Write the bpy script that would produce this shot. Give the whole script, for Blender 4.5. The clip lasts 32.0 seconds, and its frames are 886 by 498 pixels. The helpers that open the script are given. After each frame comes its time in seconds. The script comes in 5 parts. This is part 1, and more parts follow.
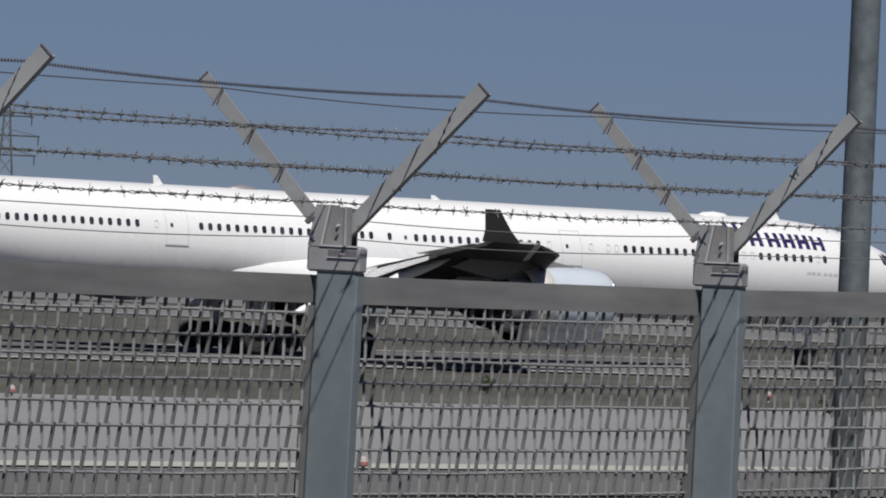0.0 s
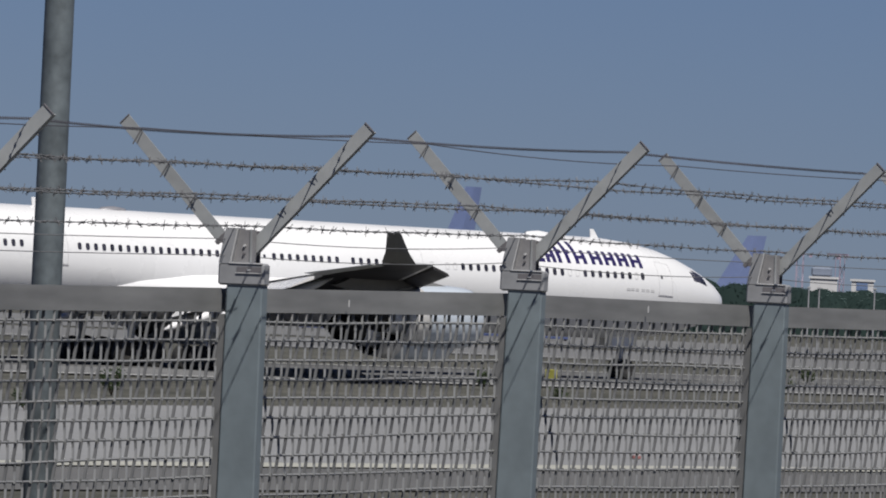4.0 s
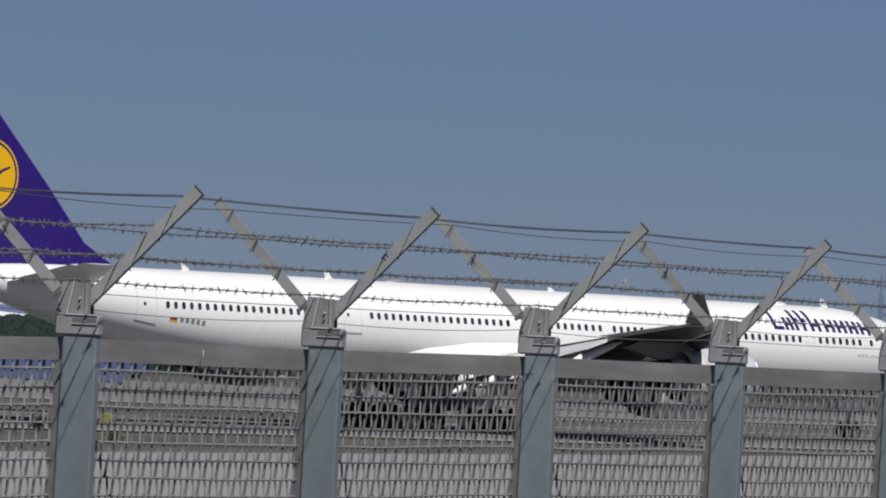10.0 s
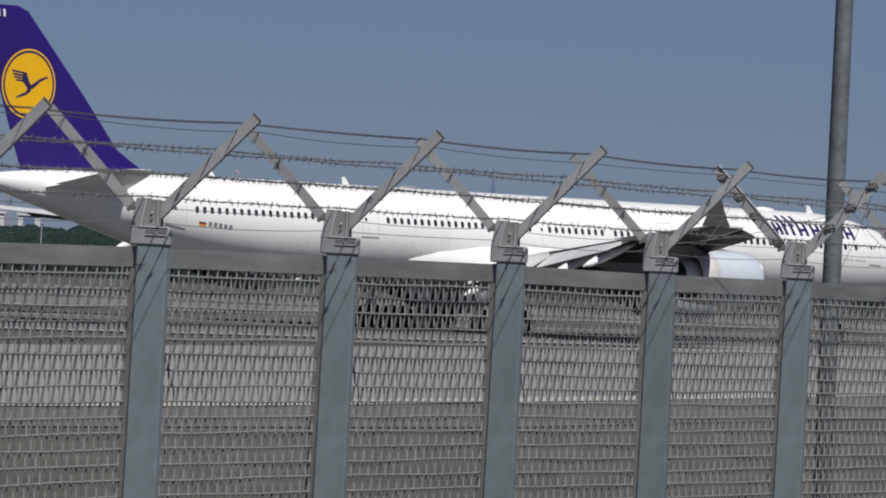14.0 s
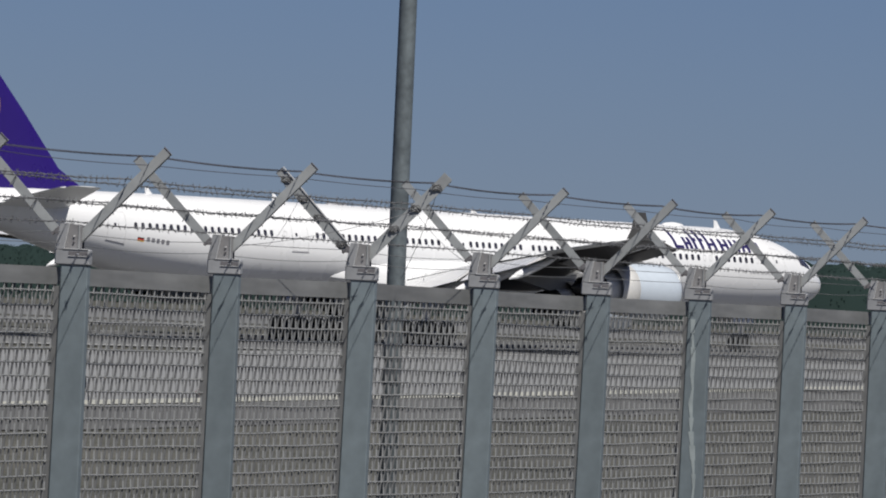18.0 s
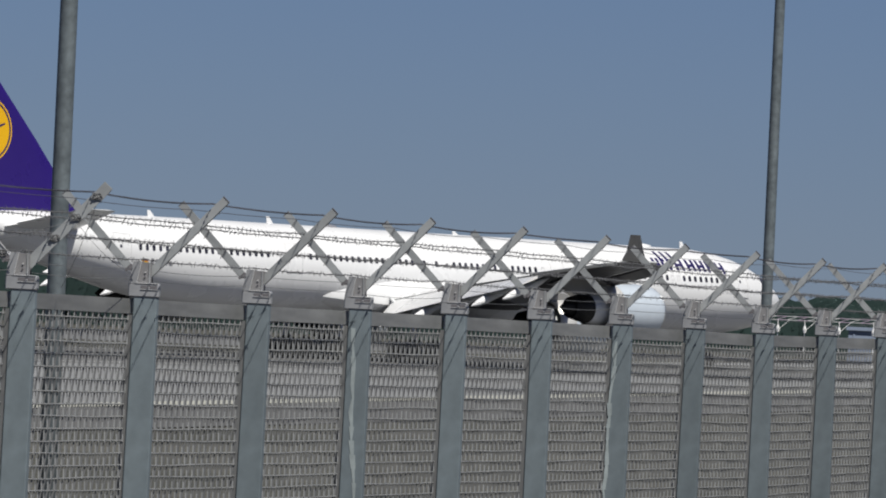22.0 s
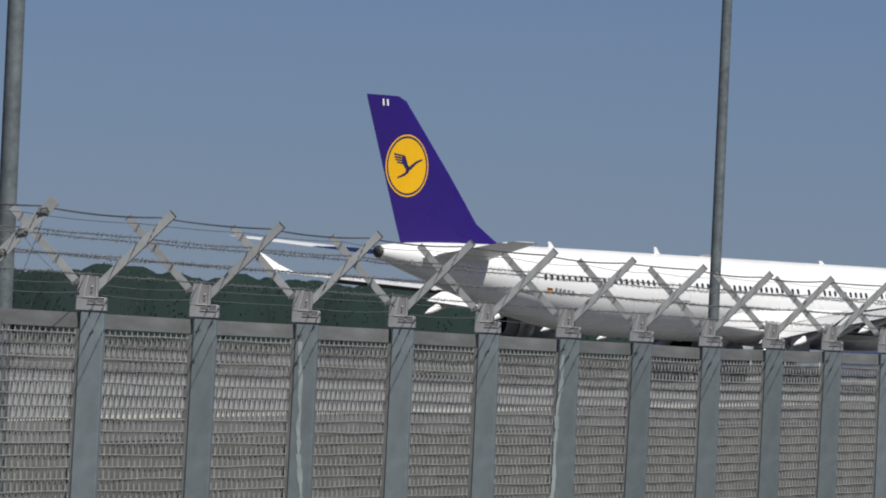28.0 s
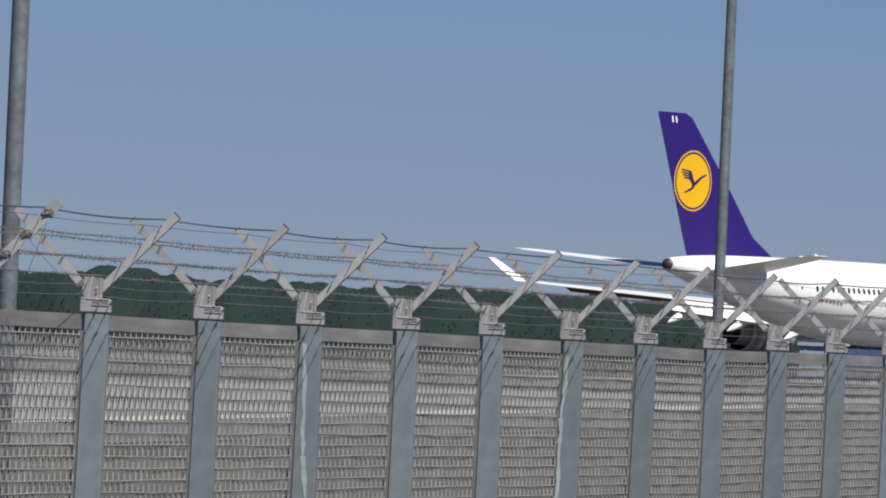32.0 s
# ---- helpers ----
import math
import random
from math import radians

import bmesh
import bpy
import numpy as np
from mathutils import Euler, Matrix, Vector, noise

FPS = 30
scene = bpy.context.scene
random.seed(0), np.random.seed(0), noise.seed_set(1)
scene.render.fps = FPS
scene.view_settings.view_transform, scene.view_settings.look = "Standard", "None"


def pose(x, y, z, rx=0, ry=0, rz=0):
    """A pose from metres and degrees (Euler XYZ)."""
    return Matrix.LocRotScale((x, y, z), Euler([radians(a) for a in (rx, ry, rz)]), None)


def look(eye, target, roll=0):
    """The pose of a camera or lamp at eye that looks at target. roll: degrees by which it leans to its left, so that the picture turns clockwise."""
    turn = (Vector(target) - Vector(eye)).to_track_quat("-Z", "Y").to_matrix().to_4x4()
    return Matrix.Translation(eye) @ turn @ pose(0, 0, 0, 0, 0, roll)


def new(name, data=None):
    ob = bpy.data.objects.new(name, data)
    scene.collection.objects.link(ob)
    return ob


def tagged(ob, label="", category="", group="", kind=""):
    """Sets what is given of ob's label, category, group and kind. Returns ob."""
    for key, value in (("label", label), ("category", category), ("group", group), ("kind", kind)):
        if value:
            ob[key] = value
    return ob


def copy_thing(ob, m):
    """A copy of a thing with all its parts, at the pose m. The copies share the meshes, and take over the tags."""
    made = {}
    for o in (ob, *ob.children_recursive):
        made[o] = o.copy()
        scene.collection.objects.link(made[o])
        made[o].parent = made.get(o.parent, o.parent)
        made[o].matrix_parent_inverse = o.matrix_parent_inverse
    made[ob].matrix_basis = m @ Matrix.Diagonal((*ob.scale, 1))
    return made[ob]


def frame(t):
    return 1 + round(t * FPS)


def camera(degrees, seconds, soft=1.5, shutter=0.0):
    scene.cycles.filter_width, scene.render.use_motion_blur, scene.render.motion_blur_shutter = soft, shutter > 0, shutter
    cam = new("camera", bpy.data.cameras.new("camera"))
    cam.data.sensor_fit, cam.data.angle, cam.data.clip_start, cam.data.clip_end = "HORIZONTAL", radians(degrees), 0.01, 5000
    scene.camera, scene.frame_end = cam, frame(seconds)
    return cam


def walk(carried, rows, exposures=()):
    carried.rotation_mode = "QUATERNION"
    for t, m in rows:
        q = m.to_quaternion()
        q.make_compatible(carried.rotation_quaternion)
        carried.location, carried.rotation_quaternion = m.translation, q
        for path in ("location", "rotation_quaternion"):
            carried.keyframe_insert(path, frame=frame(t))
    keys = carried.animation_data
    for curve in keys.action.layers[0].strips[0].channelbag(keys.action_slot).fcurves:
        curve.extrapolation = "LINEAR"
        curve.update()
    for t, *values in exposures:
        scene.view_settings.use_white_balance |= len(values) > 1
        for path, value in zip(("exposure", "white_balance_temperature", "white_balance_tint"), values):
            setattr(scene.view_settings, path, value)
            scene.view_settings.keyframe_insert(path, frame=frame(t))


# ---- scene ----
# ---------------------------------------------------------------- camera
EYE = Vector((-24.582, -11.783, 4.503))
# seconds, heading (degrees from +y towards +x), tilt up, lean
CAMERA_ROWS = [(0, 65.097, 0.038, 2.61), (0.5, 65.788, 0.062, 2.53), (1, 66.401, 0.072, 2.49), (1.5, 66.995, 0.088, 2.52), (2, 67.396, 0.121, 2.53), (2.5, 67.484, 0.129, 2.54), (3, 67.541, 0.135, 2.57), (3.5, 68.081, 0.164, 2.63), (4, 69.513, 0.203, 2.68), (4.5, 69.970, 0.240, 2.66), (6.5, 71.423, 0.818, 2.67), (7, 71.503, 0.760, 2.67), (7.5, 71.705, 0.512, 2.68), (8, 71.873, 0.431, 2.67), (8.5, 71.974, 0.477, 2.65), (9, 72.000, 0.532, 2.64), (9.5, 71.997, 0.549, 2.66), (10, 71.938, 0.556, 2.65), (10.5, 71.813, 0.551, 2.66), (11, 71.798, 0.538, 2.66), (11.5, 71.948, 0.530, 2.70), (12, 72.634, 0.531, 2.70), (12.5, 72.675, 0.427, 2.69), (13, 72.843, 0.298, 2.67), (13.5, 73.525, 0.126, 2.69), (15.5, 74.892, 0.092, 2.67), (16, 75.298, 0.113, 2.68), (16.5, 75.699, 0.127, 2.69), (17, 76.034, 0.142, 2.62), (17.5, 76.312, 0.163, 2.58), (18, 76.473, 0.178, 2.56), (18.5, 76.675, 0.182, 2.54), (19, 76.859, 0.196, 2.54), (19.5, 76.942, 0.216, 2.55), (20, 77.056, 0.224, 2.56), (20.5, 77.435, 0.238, 2.56), (21, 77.804, 0.245, 2.57), (21.5, 78.098, 0.296, 2.59), (22, 78.330, 0.311, 2.60), (22.5, 78.521, 0.317, 2.61), (23, 78.706, 0.347, 2.60), (23.5, 78.794, 0.374, 2.59), (24, 78.828, 0.385, 2.59), (24.5, 78.725, 0.391, 2.58), (25, 78.611, 0.389, 2.59), (25.5, 78.574, 0.396, 2.57), (27.5, 78.607, 0.398, 2.55), (28, 78.617, 0.398, 2.53), (28.5, 78.612, 0.398, 2.55), (29, 78.607, 0.398, 2.56), (29.5, 78.601, 0.403, 2.56), (30, 78.598, 0.398, 2.55), (30.5, 78.598, 0.402, 2.55), (31, 78.595, 0.402, 2.56), (31.5, 78.594, 0.403, 2.57), (32, 78.593, 0.407, 2.57)]


def aim(heading, tilt, lean):
    h, p = radians(heading), radians(tilt)
    way = Vector((math.sin(h) * math.cos(p), math.cos(h) * math.cos(p), math.sin(p)))
    return look(EYE, EYE + way * 100, lean)


cam = camera(4.853, 32.0, soft=1.9)
walk(cam, [(t, aim(a, b, c)) for t, a, b, c in CAMERA_ROWS], exposures=[(0, 0.17, 6500, 10), (2, 0.24, 6500, 10), (13.5, 0.23, 6520, 10), (16, 0.31, 6520, 9.5), (22, 0.33, 6540, 7.8), (25, 0.35, 6560, 6.8), (28.3, 0.45, 6580, 8.2), (30, 0.62, 6600, 10.5), (32, 0.75, 6620, 10.5)])

# ---------------------------------------------------------------- light
TO_SUN = Vector((-0.56, -0.46, 1.05)).normalized()
world = bpy.data.worlds.new("sky")
scene.world = world
world.use_nodes = True
wn = world.node_tree.nodes
wl = world.node_tree.links
sky = wn.new("ShaderNodeTexSky")
sky.sky_type = "NISHITA"
sky.sun_disc = False
sky.sun_elevation = math.asin(TO_SUN.z)
sky.sun_rotation = math.atan2(TO_SUN.x, TO_SUN.y)
sky.altitude = 3000
sky.air_density = 1.0
sky.dust_density = 0.3
sky.ozone_density = 2.0
cool = wn.new("ShaderNodeMix")
cool.data_type, cool.blend_type = "RGBA", "MULTIPLY"
cool.inputs["Factor"].default_value = 1.0
cool.inputs["B"].default_value = (0.328, 0.394, 0.622, 1)
wl.new(sky.outputs[0], cool.inputs["A"])
wl.new(cool.outputs["Result"], wn["Background"].inputs[0])
wn["Background"].inputs[1].default_value = 0.052
sun_data = bpy.data.lights.new("sun", "SUN")
sun_data.energy = 5.0
sun_data.angle = radians(0.6)
sun_data.color = (1.0, 0.965, 0.91)
sun = new("sun", sun_data)
sun.matrix_world = look(TO_SUN * 50, (0, 0, 0))


# ---------------------------------------------------------------- materials
REFLECT = 0.85                      # common share of the colours below, set against the sun's strength


def material(name, base, rough=0.5, metal=0.0, vary=0.12, grain=8.0, stain=0.8, bump=0.0, spec=0.5, island=False, each=0.0, tint=None, stretch=None):
    """A surface with variation at two scales, in object space metres; stretch scales the grain along x, y, z."""
    m = bpy.data.materials.new(name)
    m.use_nodes = True
    n, l = m.node_tree.nodes, m.node_tree.links
    b = n["Principled BSDF"]
    b.inputs["Metallic"].default_value = metal
    b.inputs["Specular IOR Level"].default_value = spec
    tc = n.new("ShaderNodeTexCoord")
    fine, wide = n.new("ShaderNodeTexNoise"), n.new("ShaderNodeTexNoise")
    fine.inputs["Scale"].default_value, wide.inputs["Scale"].default_value = grain, stain
    fine.inputs["Detail"].default_value, wide.inputs["Detail"].default_value = 6, 4
    way = tc.outputs["Object"]
    if stretch:
        turn = n.new("ShaderNodeMapping")
        turn.inputs["Scale"].default_value = stretch
        l.new(way, turn.inputs["Vector"])
        way = turn.outputs["Vector"]
    l.new(way, fine.inputs["Vector"])
    l.new(way, wide.inputs["Vector"])
    add = n.new("ShaderNodeMath")
    add.operation = "ADD"
    l.new(fine.outputs["Fac"], add.inputs[0])
    l.new(wide.outputs["Fac"], add.inputs[1])
    ramp = n.new("ShaderNodeMapRange")
    ramp.inputs[1].default_value, ramp.inputs[2].default_value = 0.6, 1.4
    ramp.inputs[3].default_value, ramp.inputs[4].default_value = 0.0, 1.0
    l.new(add.outputs[0], ramp.inputs[0])
    mix = n.new("ShaderNodeMix")
    mix.data_type = "RGBA"
    lo = [c * (1 - vary) * REFLECT for c in base]
    hi = [min(1.0, c * (1 + vary) * REFLECT) for c in (tint or base)]
    mix.inputs["A"].default_value, mix.inputs["B"].default_value = (*lo, 1), (*hi, 1)
    l.new(ramp.outputs[0], mix.inputs["Factor"])
    out = mix.outputs["Result"]
    if island or each:
        src = n.new("ShaderNodeNewGeometry") if island else n.new("ShaderNodeObjectInfo")
        pick = src.outputs["Random Per Island"] if island else src.outputs["Random"]
        mr = n.new("ShaderNodeMapRange")
        mr.inputs[3].default_value, mr.inputs[4].default_value = 1 - (each or 0.3), 1 + (each or 0.3)
        l.new(pick, mr.inputs[0])
        hsv = n.new("ShaderNodeHueSaturation")
        l.new(mr.outputs[0], hsv.inputs["Value"])
        l.new(out, hsv.inputs["Color"])
        out = hsv.outputs[0]
    l.new(out, b.inputs["Base Color"])
    rr = n.new("ShaderNodeMapRange")
    rr.inputs[3].default_value, rr.inputs[4].default_value = max(0.02, rough - 0.1), min(1.0, rough + 0.1)
    l.new(wide.outputs["Fac"], rr.inputs[0])
    l.new(rr.outputs[0], b.inputs["Roughness"])
    if bump:
        bp = n.new("ShaderNodeBump")
        bp.inputs["Strength"].default_value, bp.inputs["Distance"].default_value = 0.6, bump
        l.new(fine.outputs["Fac"], bp.inputs["Height"])
        l.new(bp.outputs[0], b.inputs["Normal"])
    return m


M = {
    "post": material("galvanised_post", (0.156, 0.188, 0.208), 0.5, 0.1, 0.20, 14, 2.2, 0.0006, each=0.12),
    "cap": material("grey_cast_cap", (0.281, 0.286, 0.299), 0.42, 0.1, 0.16, 30, 6, 0.0004, each=0.08),
    "channel": material("dark_recess", (0.138, 0.132, 0.141), 0.55, 0.1, 0.2, 30, 6),
    # recess: the cap's grey, darkened to hold the shade of the hollow
    "recess": material("shaded_cast_recess", (0.237, 0.233, 0.24), 0.5, 0.1, 0.2, 30, 6),
    "bolt": material("bright_bolt", (0.62, 0.62, 0.62), 0.4, 0.25, 0.1, 40, 10),
    "arm": material("galvanised_arm", (0.319, 0.332, 0.339), 0.5, 0.15, 0.16, 18, 4, 0.0004, each=0.1),
    "rail": material("grey_rail", (0.204, 0.205, 0.203), 0.5, 0.1, 0.32, 22, 5.0, 0.0005, each=0.1, stretch=(0.16, 1, 1)),
    "mesh": material("galvanised_mesh", (0.14, 0.142, 0.144), 0.5, 0.1, 0.25, 12, 2.5, each=0.08),
    "rod": material("bright_galvanised_rod", (0.265, 0.269, 0.271), 0.45, 0.15, 0.2, 12, 2.5, each=0.06),
    "wire": material("weathered_wire", (0.165, 0.166, 0.174), 0.6, 0.3, 0.25, 20, 1.5),
    "tape": material("weathered_tape", (0.11, 0.106, 0.122), 0.55, 0.4, 0.25, 20, 1.5),
    "pole": material("galvanised_pole", (0.123, 0.145, 0.157), 0.5, 0.2, 0.42, 26, 6, 0.0008),
    "white": material("white_aircraft_paint", (0.721, 0.724, 0.733), 0.28, 0.0, 0.02, 3, 0.4),
    "belly": material("pale_grey_aircraft_paint", (0.66, 0.67, 0.68), 0.32, 0.0, 0.05, 3, 0.5),
    # underwing: near-black puts the underside's shade into the colour
    "underwing": material("underwing_shade_grey", (0.033, 0.031, 0.032), 0.5, 0.0, 0.25, 2, 0.4, spec=0.3),
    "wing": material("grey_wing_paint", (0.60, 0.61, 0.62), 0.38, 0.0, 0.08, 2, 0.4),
    # winglet: grey that holds the shade of the outward-leaning face
    "winglet": material("winglet_shade_grey", (0.20, 0.196, 0.19), 0.4, 0.0, 0.12, 3, 0.6),
    "blue": material("deep_blue_fin_paint", (0.022, 0.0085, 0.132), 0.3, 0.0, 0.05, 3, 0.5),
    "yellow": material("yellow_emblem_paint", (0.70, 0.385, 0.006), 0.3, 0.0, 0.04, 3, 0.5),
    "ink": material("dark_blue_marking", (0.022, 0.016, 0.085), 0.35, 0.0, 0.05, 5, 1),
    "glass": material("cabin_glass", (0.035, 0.035, 0.05), 0.15, 0.0, 0.2, 8, 2, spec=0.3, each=0.35),
    "line": material("panel_line_grey", (0.53, 0.53, 0.54), 0.4, 0.0, 0.05, 5, 1),
    "bar": material("grey_marking", (0.20, 0.20, 0.22), 0.4, 0.0, 0.05, 5, 1),
    "red": material("red_paint", (0.55, 0.03, 0.02), 0.4, 0.0, 0.05, 5, 1),
    "gold": material("gold_paint", (0.75, 0.45, 0.03), 0.4, 0.0, 0.05, 5, 1),
    "black": material("black_paint", (0.02, 0.02, 0.02), 0.45, 0.0, 0.1, 5, 1),
    "nacelle": material("pale_blue_nacelle_paint", (0.46, 0.51, 0.57), 0.3, 0.0, 0.05, 3, 0.5),
    "cowlmetal": material("pale_brushed_cowl_metal", (0.66, 0.65, 0.63), 0.4, 0.25, 0.08, 6, 1.5),
    "metal": material("bare_metal", (0.48, 0.47, 0.45), 0.35, 0.9, 0.12, 6, 1.5),
    "dark": material("dark_metal", (0.06, 0.058, 0.055), 0.5, 0.5, 0.2, 6, 1.5),
    "engine_black": material("near_black_engine_metal", (0.022, 0.021, 0.020), 0.6, 0.4, 0.25, 5, 1.2),
    "tyre": material("tyre_rubber", (0.018, 0.018, 0.018), 0.75, 0.0, 0.2, 10, 2, 0.002),
    "grass": material("dry_airfield_grass", (0.056, 0.059, 0.049), 0.95, 0.0, 0.32, 0.9, 0.06, 0.05, 0.1, tint=(0.096, 0.093, 0.082)),
    "concrete": material("pale_runway_concrete", (0.219, 0.222, 0.227), 0.85, 0.0, 0.10, 0.7, 0.03, 0.004, 0.2),
    "far_concrete": material("weathered_apron_concrete", (0.155, 0.156, 0.158), 0.85, 0.0, 0.10, 0.7, 0.03, 0.004, 0.2),
    "asphalt": material("grey_asphalt", (0.112, 0.112, 0.112), 0.9, 0.0, 0.15, 0.8, 0.04, 0.004, 0.2),
    "marking": material("white_line_paint", (0.45, 0.45, 0.44), 0.7, 0.0, 0.12, 1.2, 0.2),
    "yellow_line": material("yellow_line_paint", (0.37, 0.368, 0.325), 0.7, 0.0, 0.12, 1.2, 0.2),
    "streak": material("pale_streak", (0.28, 0.319, 0.33), 0.7, 0.0, 0.25, 18, 5),
    "shedblue": material("dull_blue_sheet", (0.042, 0.062, 0.14), 0.6, 0.0, 0.1, 1, 0.2),
    # far tower and mast panels: haze mixed in by nearing the sky's colour
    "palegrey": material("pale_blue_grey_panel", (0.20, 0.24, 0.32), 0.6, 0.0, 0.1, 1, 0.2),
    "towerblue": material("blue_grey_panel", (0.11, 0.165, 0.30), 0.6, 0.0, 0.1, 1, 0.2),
    "towerglass": material("hazed_tower_glass", (0.13, 0.18, 0.28), 0.35, 0.0, 0.1, 1, 0.2),
    # wood: green lightened and blued to carry distance haze
    "wood": material("hazed_far_foliage", (0.075, 0.118, 0.112), 1.0, 0.0, 0.18, 0.12, 0.02, 0.0, 0.0),
    "leaf": material("bush_foliage", (0.05, 0.075, 0.035), 0.8, 0.0, 0.3, 5, 1, 0.0, 0.2, island=True),
    "bark": material("bark", (0.09, 0.07, 0.05), 0.9, 0.0, 0.3, 8, 1),
    "steel": material("grey_lattice_steel", (0.13, 0.14, 0.145), 0.6, 0.3, 0.2, 4, 0.5),
    # cladding: far walls dulled a little for haze
    "cladding": material("pale_cladding", (0.50, 0.50, 0.51), 0.7, 0.0, 0.08, 0.5, 0.06),
    "roofing": material("grey_blue_roofing", (0.16, 0.19, 0.25), 0.7, 0.0, 0.12, 0.5, 0.06),
    "pane": material("office_glass", (0.06, 0.08, 0.11), 0.1, 0.0, 0.2, 0.5, 0.1),
    # farblue: tail blue paled and greyed, haze mixed into the colour
    "farblue": material("hazed_blue_tail_paint", (0.135, 0.175, 0.32), 0.4, 0.0, 0.06, 1, 0.2),
    # crane: red drawn towards the sky's tone to stand for haze
    "crane": material("hazed_red_crane_paint", (0.36, 0.29, 0.37), 0.6, 0.0, 0.1, 1, 0.2),
    "vanblue": material("blue_vehicle_paint", (0.075, 0.10, 0.22), 0.35, 0.0, 0.06, 2, 0.4),
    "vanwhite": material("white_vehicle_paint", (0.75, 0.75, 0.75), 0.35, 0.0, 0.04, 2, 0.4),
    "lampred": material("sun_faded_red_band", (0.30, 0.13, 0.12), 0.6, 0.0, 0.1, 6, 1.5),
    "lampgrey": material("dusty_lamp_housing", (0.38, 0.33, 0.33), 0.5, 0.0, 0.1, 6, 1.5),
    "sign": material("yellow_sign_face", (0.44, 0.42, 0.09), 0.5, 0.0, 0.06, 2, 0.4),
}


def let_light_through(m, share, tone):
    """Thin leaves pass part of the light."""
    n, l = m.node_tree.nodes, m.node_tree.links
    t, mix = n.new("ShaderNodeBsdfTranslucent"), n.new("ShaderNodeMixShader")
    t.inputs["Color"].default_value = (*(c * REFLECT for c in tone), 1)
    mix.inputs[0].default_value = share
    l.new(n["Principled BSDF"].outputs[0], mix.inputs[1])
    l.new(t.outputs[0], mix.inputs[2])
    l.new(mix.outputs[0], n["Material Output"].inputs["Surface"])


# the woods' translucent tone is lightened for haze too
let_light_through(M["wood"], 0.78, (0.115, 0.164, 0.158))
let_light_through(M["leaf"], 0.3, (0.05, 0.085, 0.03))


# ---------------------------------------------------------------- mesh helpers
def make(name, verts, faces, mat, smooth=False):
    me = bpy.data.meshes.new(name)
    me.from_pydata([tuple(v) for v in verts], [], faces)
    me.materials.append(mat)
    if smooth:
        me.polygons.foreach_set("use_smooth", [True] * len(me.polygons))
    me.update()
    return me


class Shape:
    """Collects boxes, tubes and prisms as one mesh."""

    def __init__(self):
        self.v, self.f = [], []

    def add(self, verts, faces):
        k = len(self.v)
        self.v += [Vector(v) for v in verts]
        self.f += [tuple(i + k for i in f) for f in faces]
        return self

    def hexa(self, p):
        """Eight corners: four below, then four above, each counterclockwise from above."""
        return self.add(p, [(3, 2, 1, 0), (4, 5, 6, 7), (0, 1, 5, 4), (1, 2, 6, 5), (2, 3, 7, 6), (3, 0, 4, 7)])

    def box(self, x0, x1, y0, y1, z0, z1):
        return self.hexa([(x0, y0, z0), (x1, y0, z0), (x1, y1, z0), (x0, y1, z0), (x0, y0, z1), (x1, y0, z1), (x1, y1, z1), (x0, y1, z1)])

    def chamfered(self, x0, x1, y0, y1, z0, z1, c):
        """A box whose eight vertical and horizontal edges are cut by c."""
        v, rings = [], ((z0, c), (z0 + c, 0), (z1 - c, 0), (z1, c))
        for z, i in rings:
            v += [(x0 + c + i, y0 + i, z), (x1 - c - i, y0 + i, z), (x1 - i, y0 + c + i, z), (x1 - i, y1 - c - i, z),
                  (x1 - c - i, y1 - i, z), (x0 + c + i, y1 - i, z), (x0 + i, y1 - c - i, z), (x0 + i, y0 + c + i, z)]
        f = [tuple(range(7, -1, -1)), tuple(range(24, 32))]
        for r in range(3):
            for i in range(8):
                j = (i + 1) % 8
                f.append((r * 8 + i, r * 8 + j, r * 8 + 8 + j, r * 8 + 8 + i))
        return self.add(v, f)

    def bar(self, a, b, w, h=None, up=(0, 0, 1)):
        """A square or flat bar from a to b: w across, h along up."""
        a, b, h = Vector(a), Vector(b), h or w
        d = (b - a).normalized()
        s = d.cross(Vector(up))
        if s.length < 1e-4:
            s = d.cross(Vector((1, 0, 0)))
        s = s.normalized() * w / 2
        u = s.cross(d).normalized() * h / 2
        return self.hexa([a - s - u, a + s - u, b + s - u, b - s - u, a - s + u, a + s + u, b + s + u, b - s + u])

    def tube(self, pts, r, n=6, caps=True):
        """A round tube through points; r: one radius, or one a point."""
        pts = [Vector(p) for p in pts]
        rs = r if isinstance(r, (list, tuple)) else [r] * len(pts)
        v, ref = [], None
        for i, p in enumerate(pts):
            d = (pts[min(i + 1, len(pts) - 1)] - pts[max(i - 1, 0)]).normalized()
            ref = ref or (Vector((0, 0, 1)) if abs(d.z) < 0.9 else Vector((1, 0, 0)))
            s = d.cross(ref).normalized()
            u = s.cross(d)
            v += [p + (s * math.cos(2 * math.pi * k / n) + u * math.sin(2 * math.pi * k / n)) * rs[i] for k in range(n)]
        f = []
        for i in range(len(pts) - 1):
            for k in range(n):
                j = (k + 1) % n
                f.append((i * n + k, i * n + j, i * n + n + j, i * n + n + k))
        if caps:
            f += [tuple(range(n - 1, -1, -1)), tuple(range((len(pts) - 1) * n, len(pts) * n))]
        return self.add(v, f)

    def prism(self, outline, y0, y1):
        """An outline in x, z drawn out along y."""
        k = len(outline)
        v = [(x, y0, z) for x, z in outline] + [(x, y1, z) for x, z in outline]
        f = [tuple(range(k)), tuple(range(2 * k - 1, k - 1, -1))] + [(i, i + k, (i + 1) % k + k, (i + 1) % k) for i in range(k)]
        return self.add(v, f)

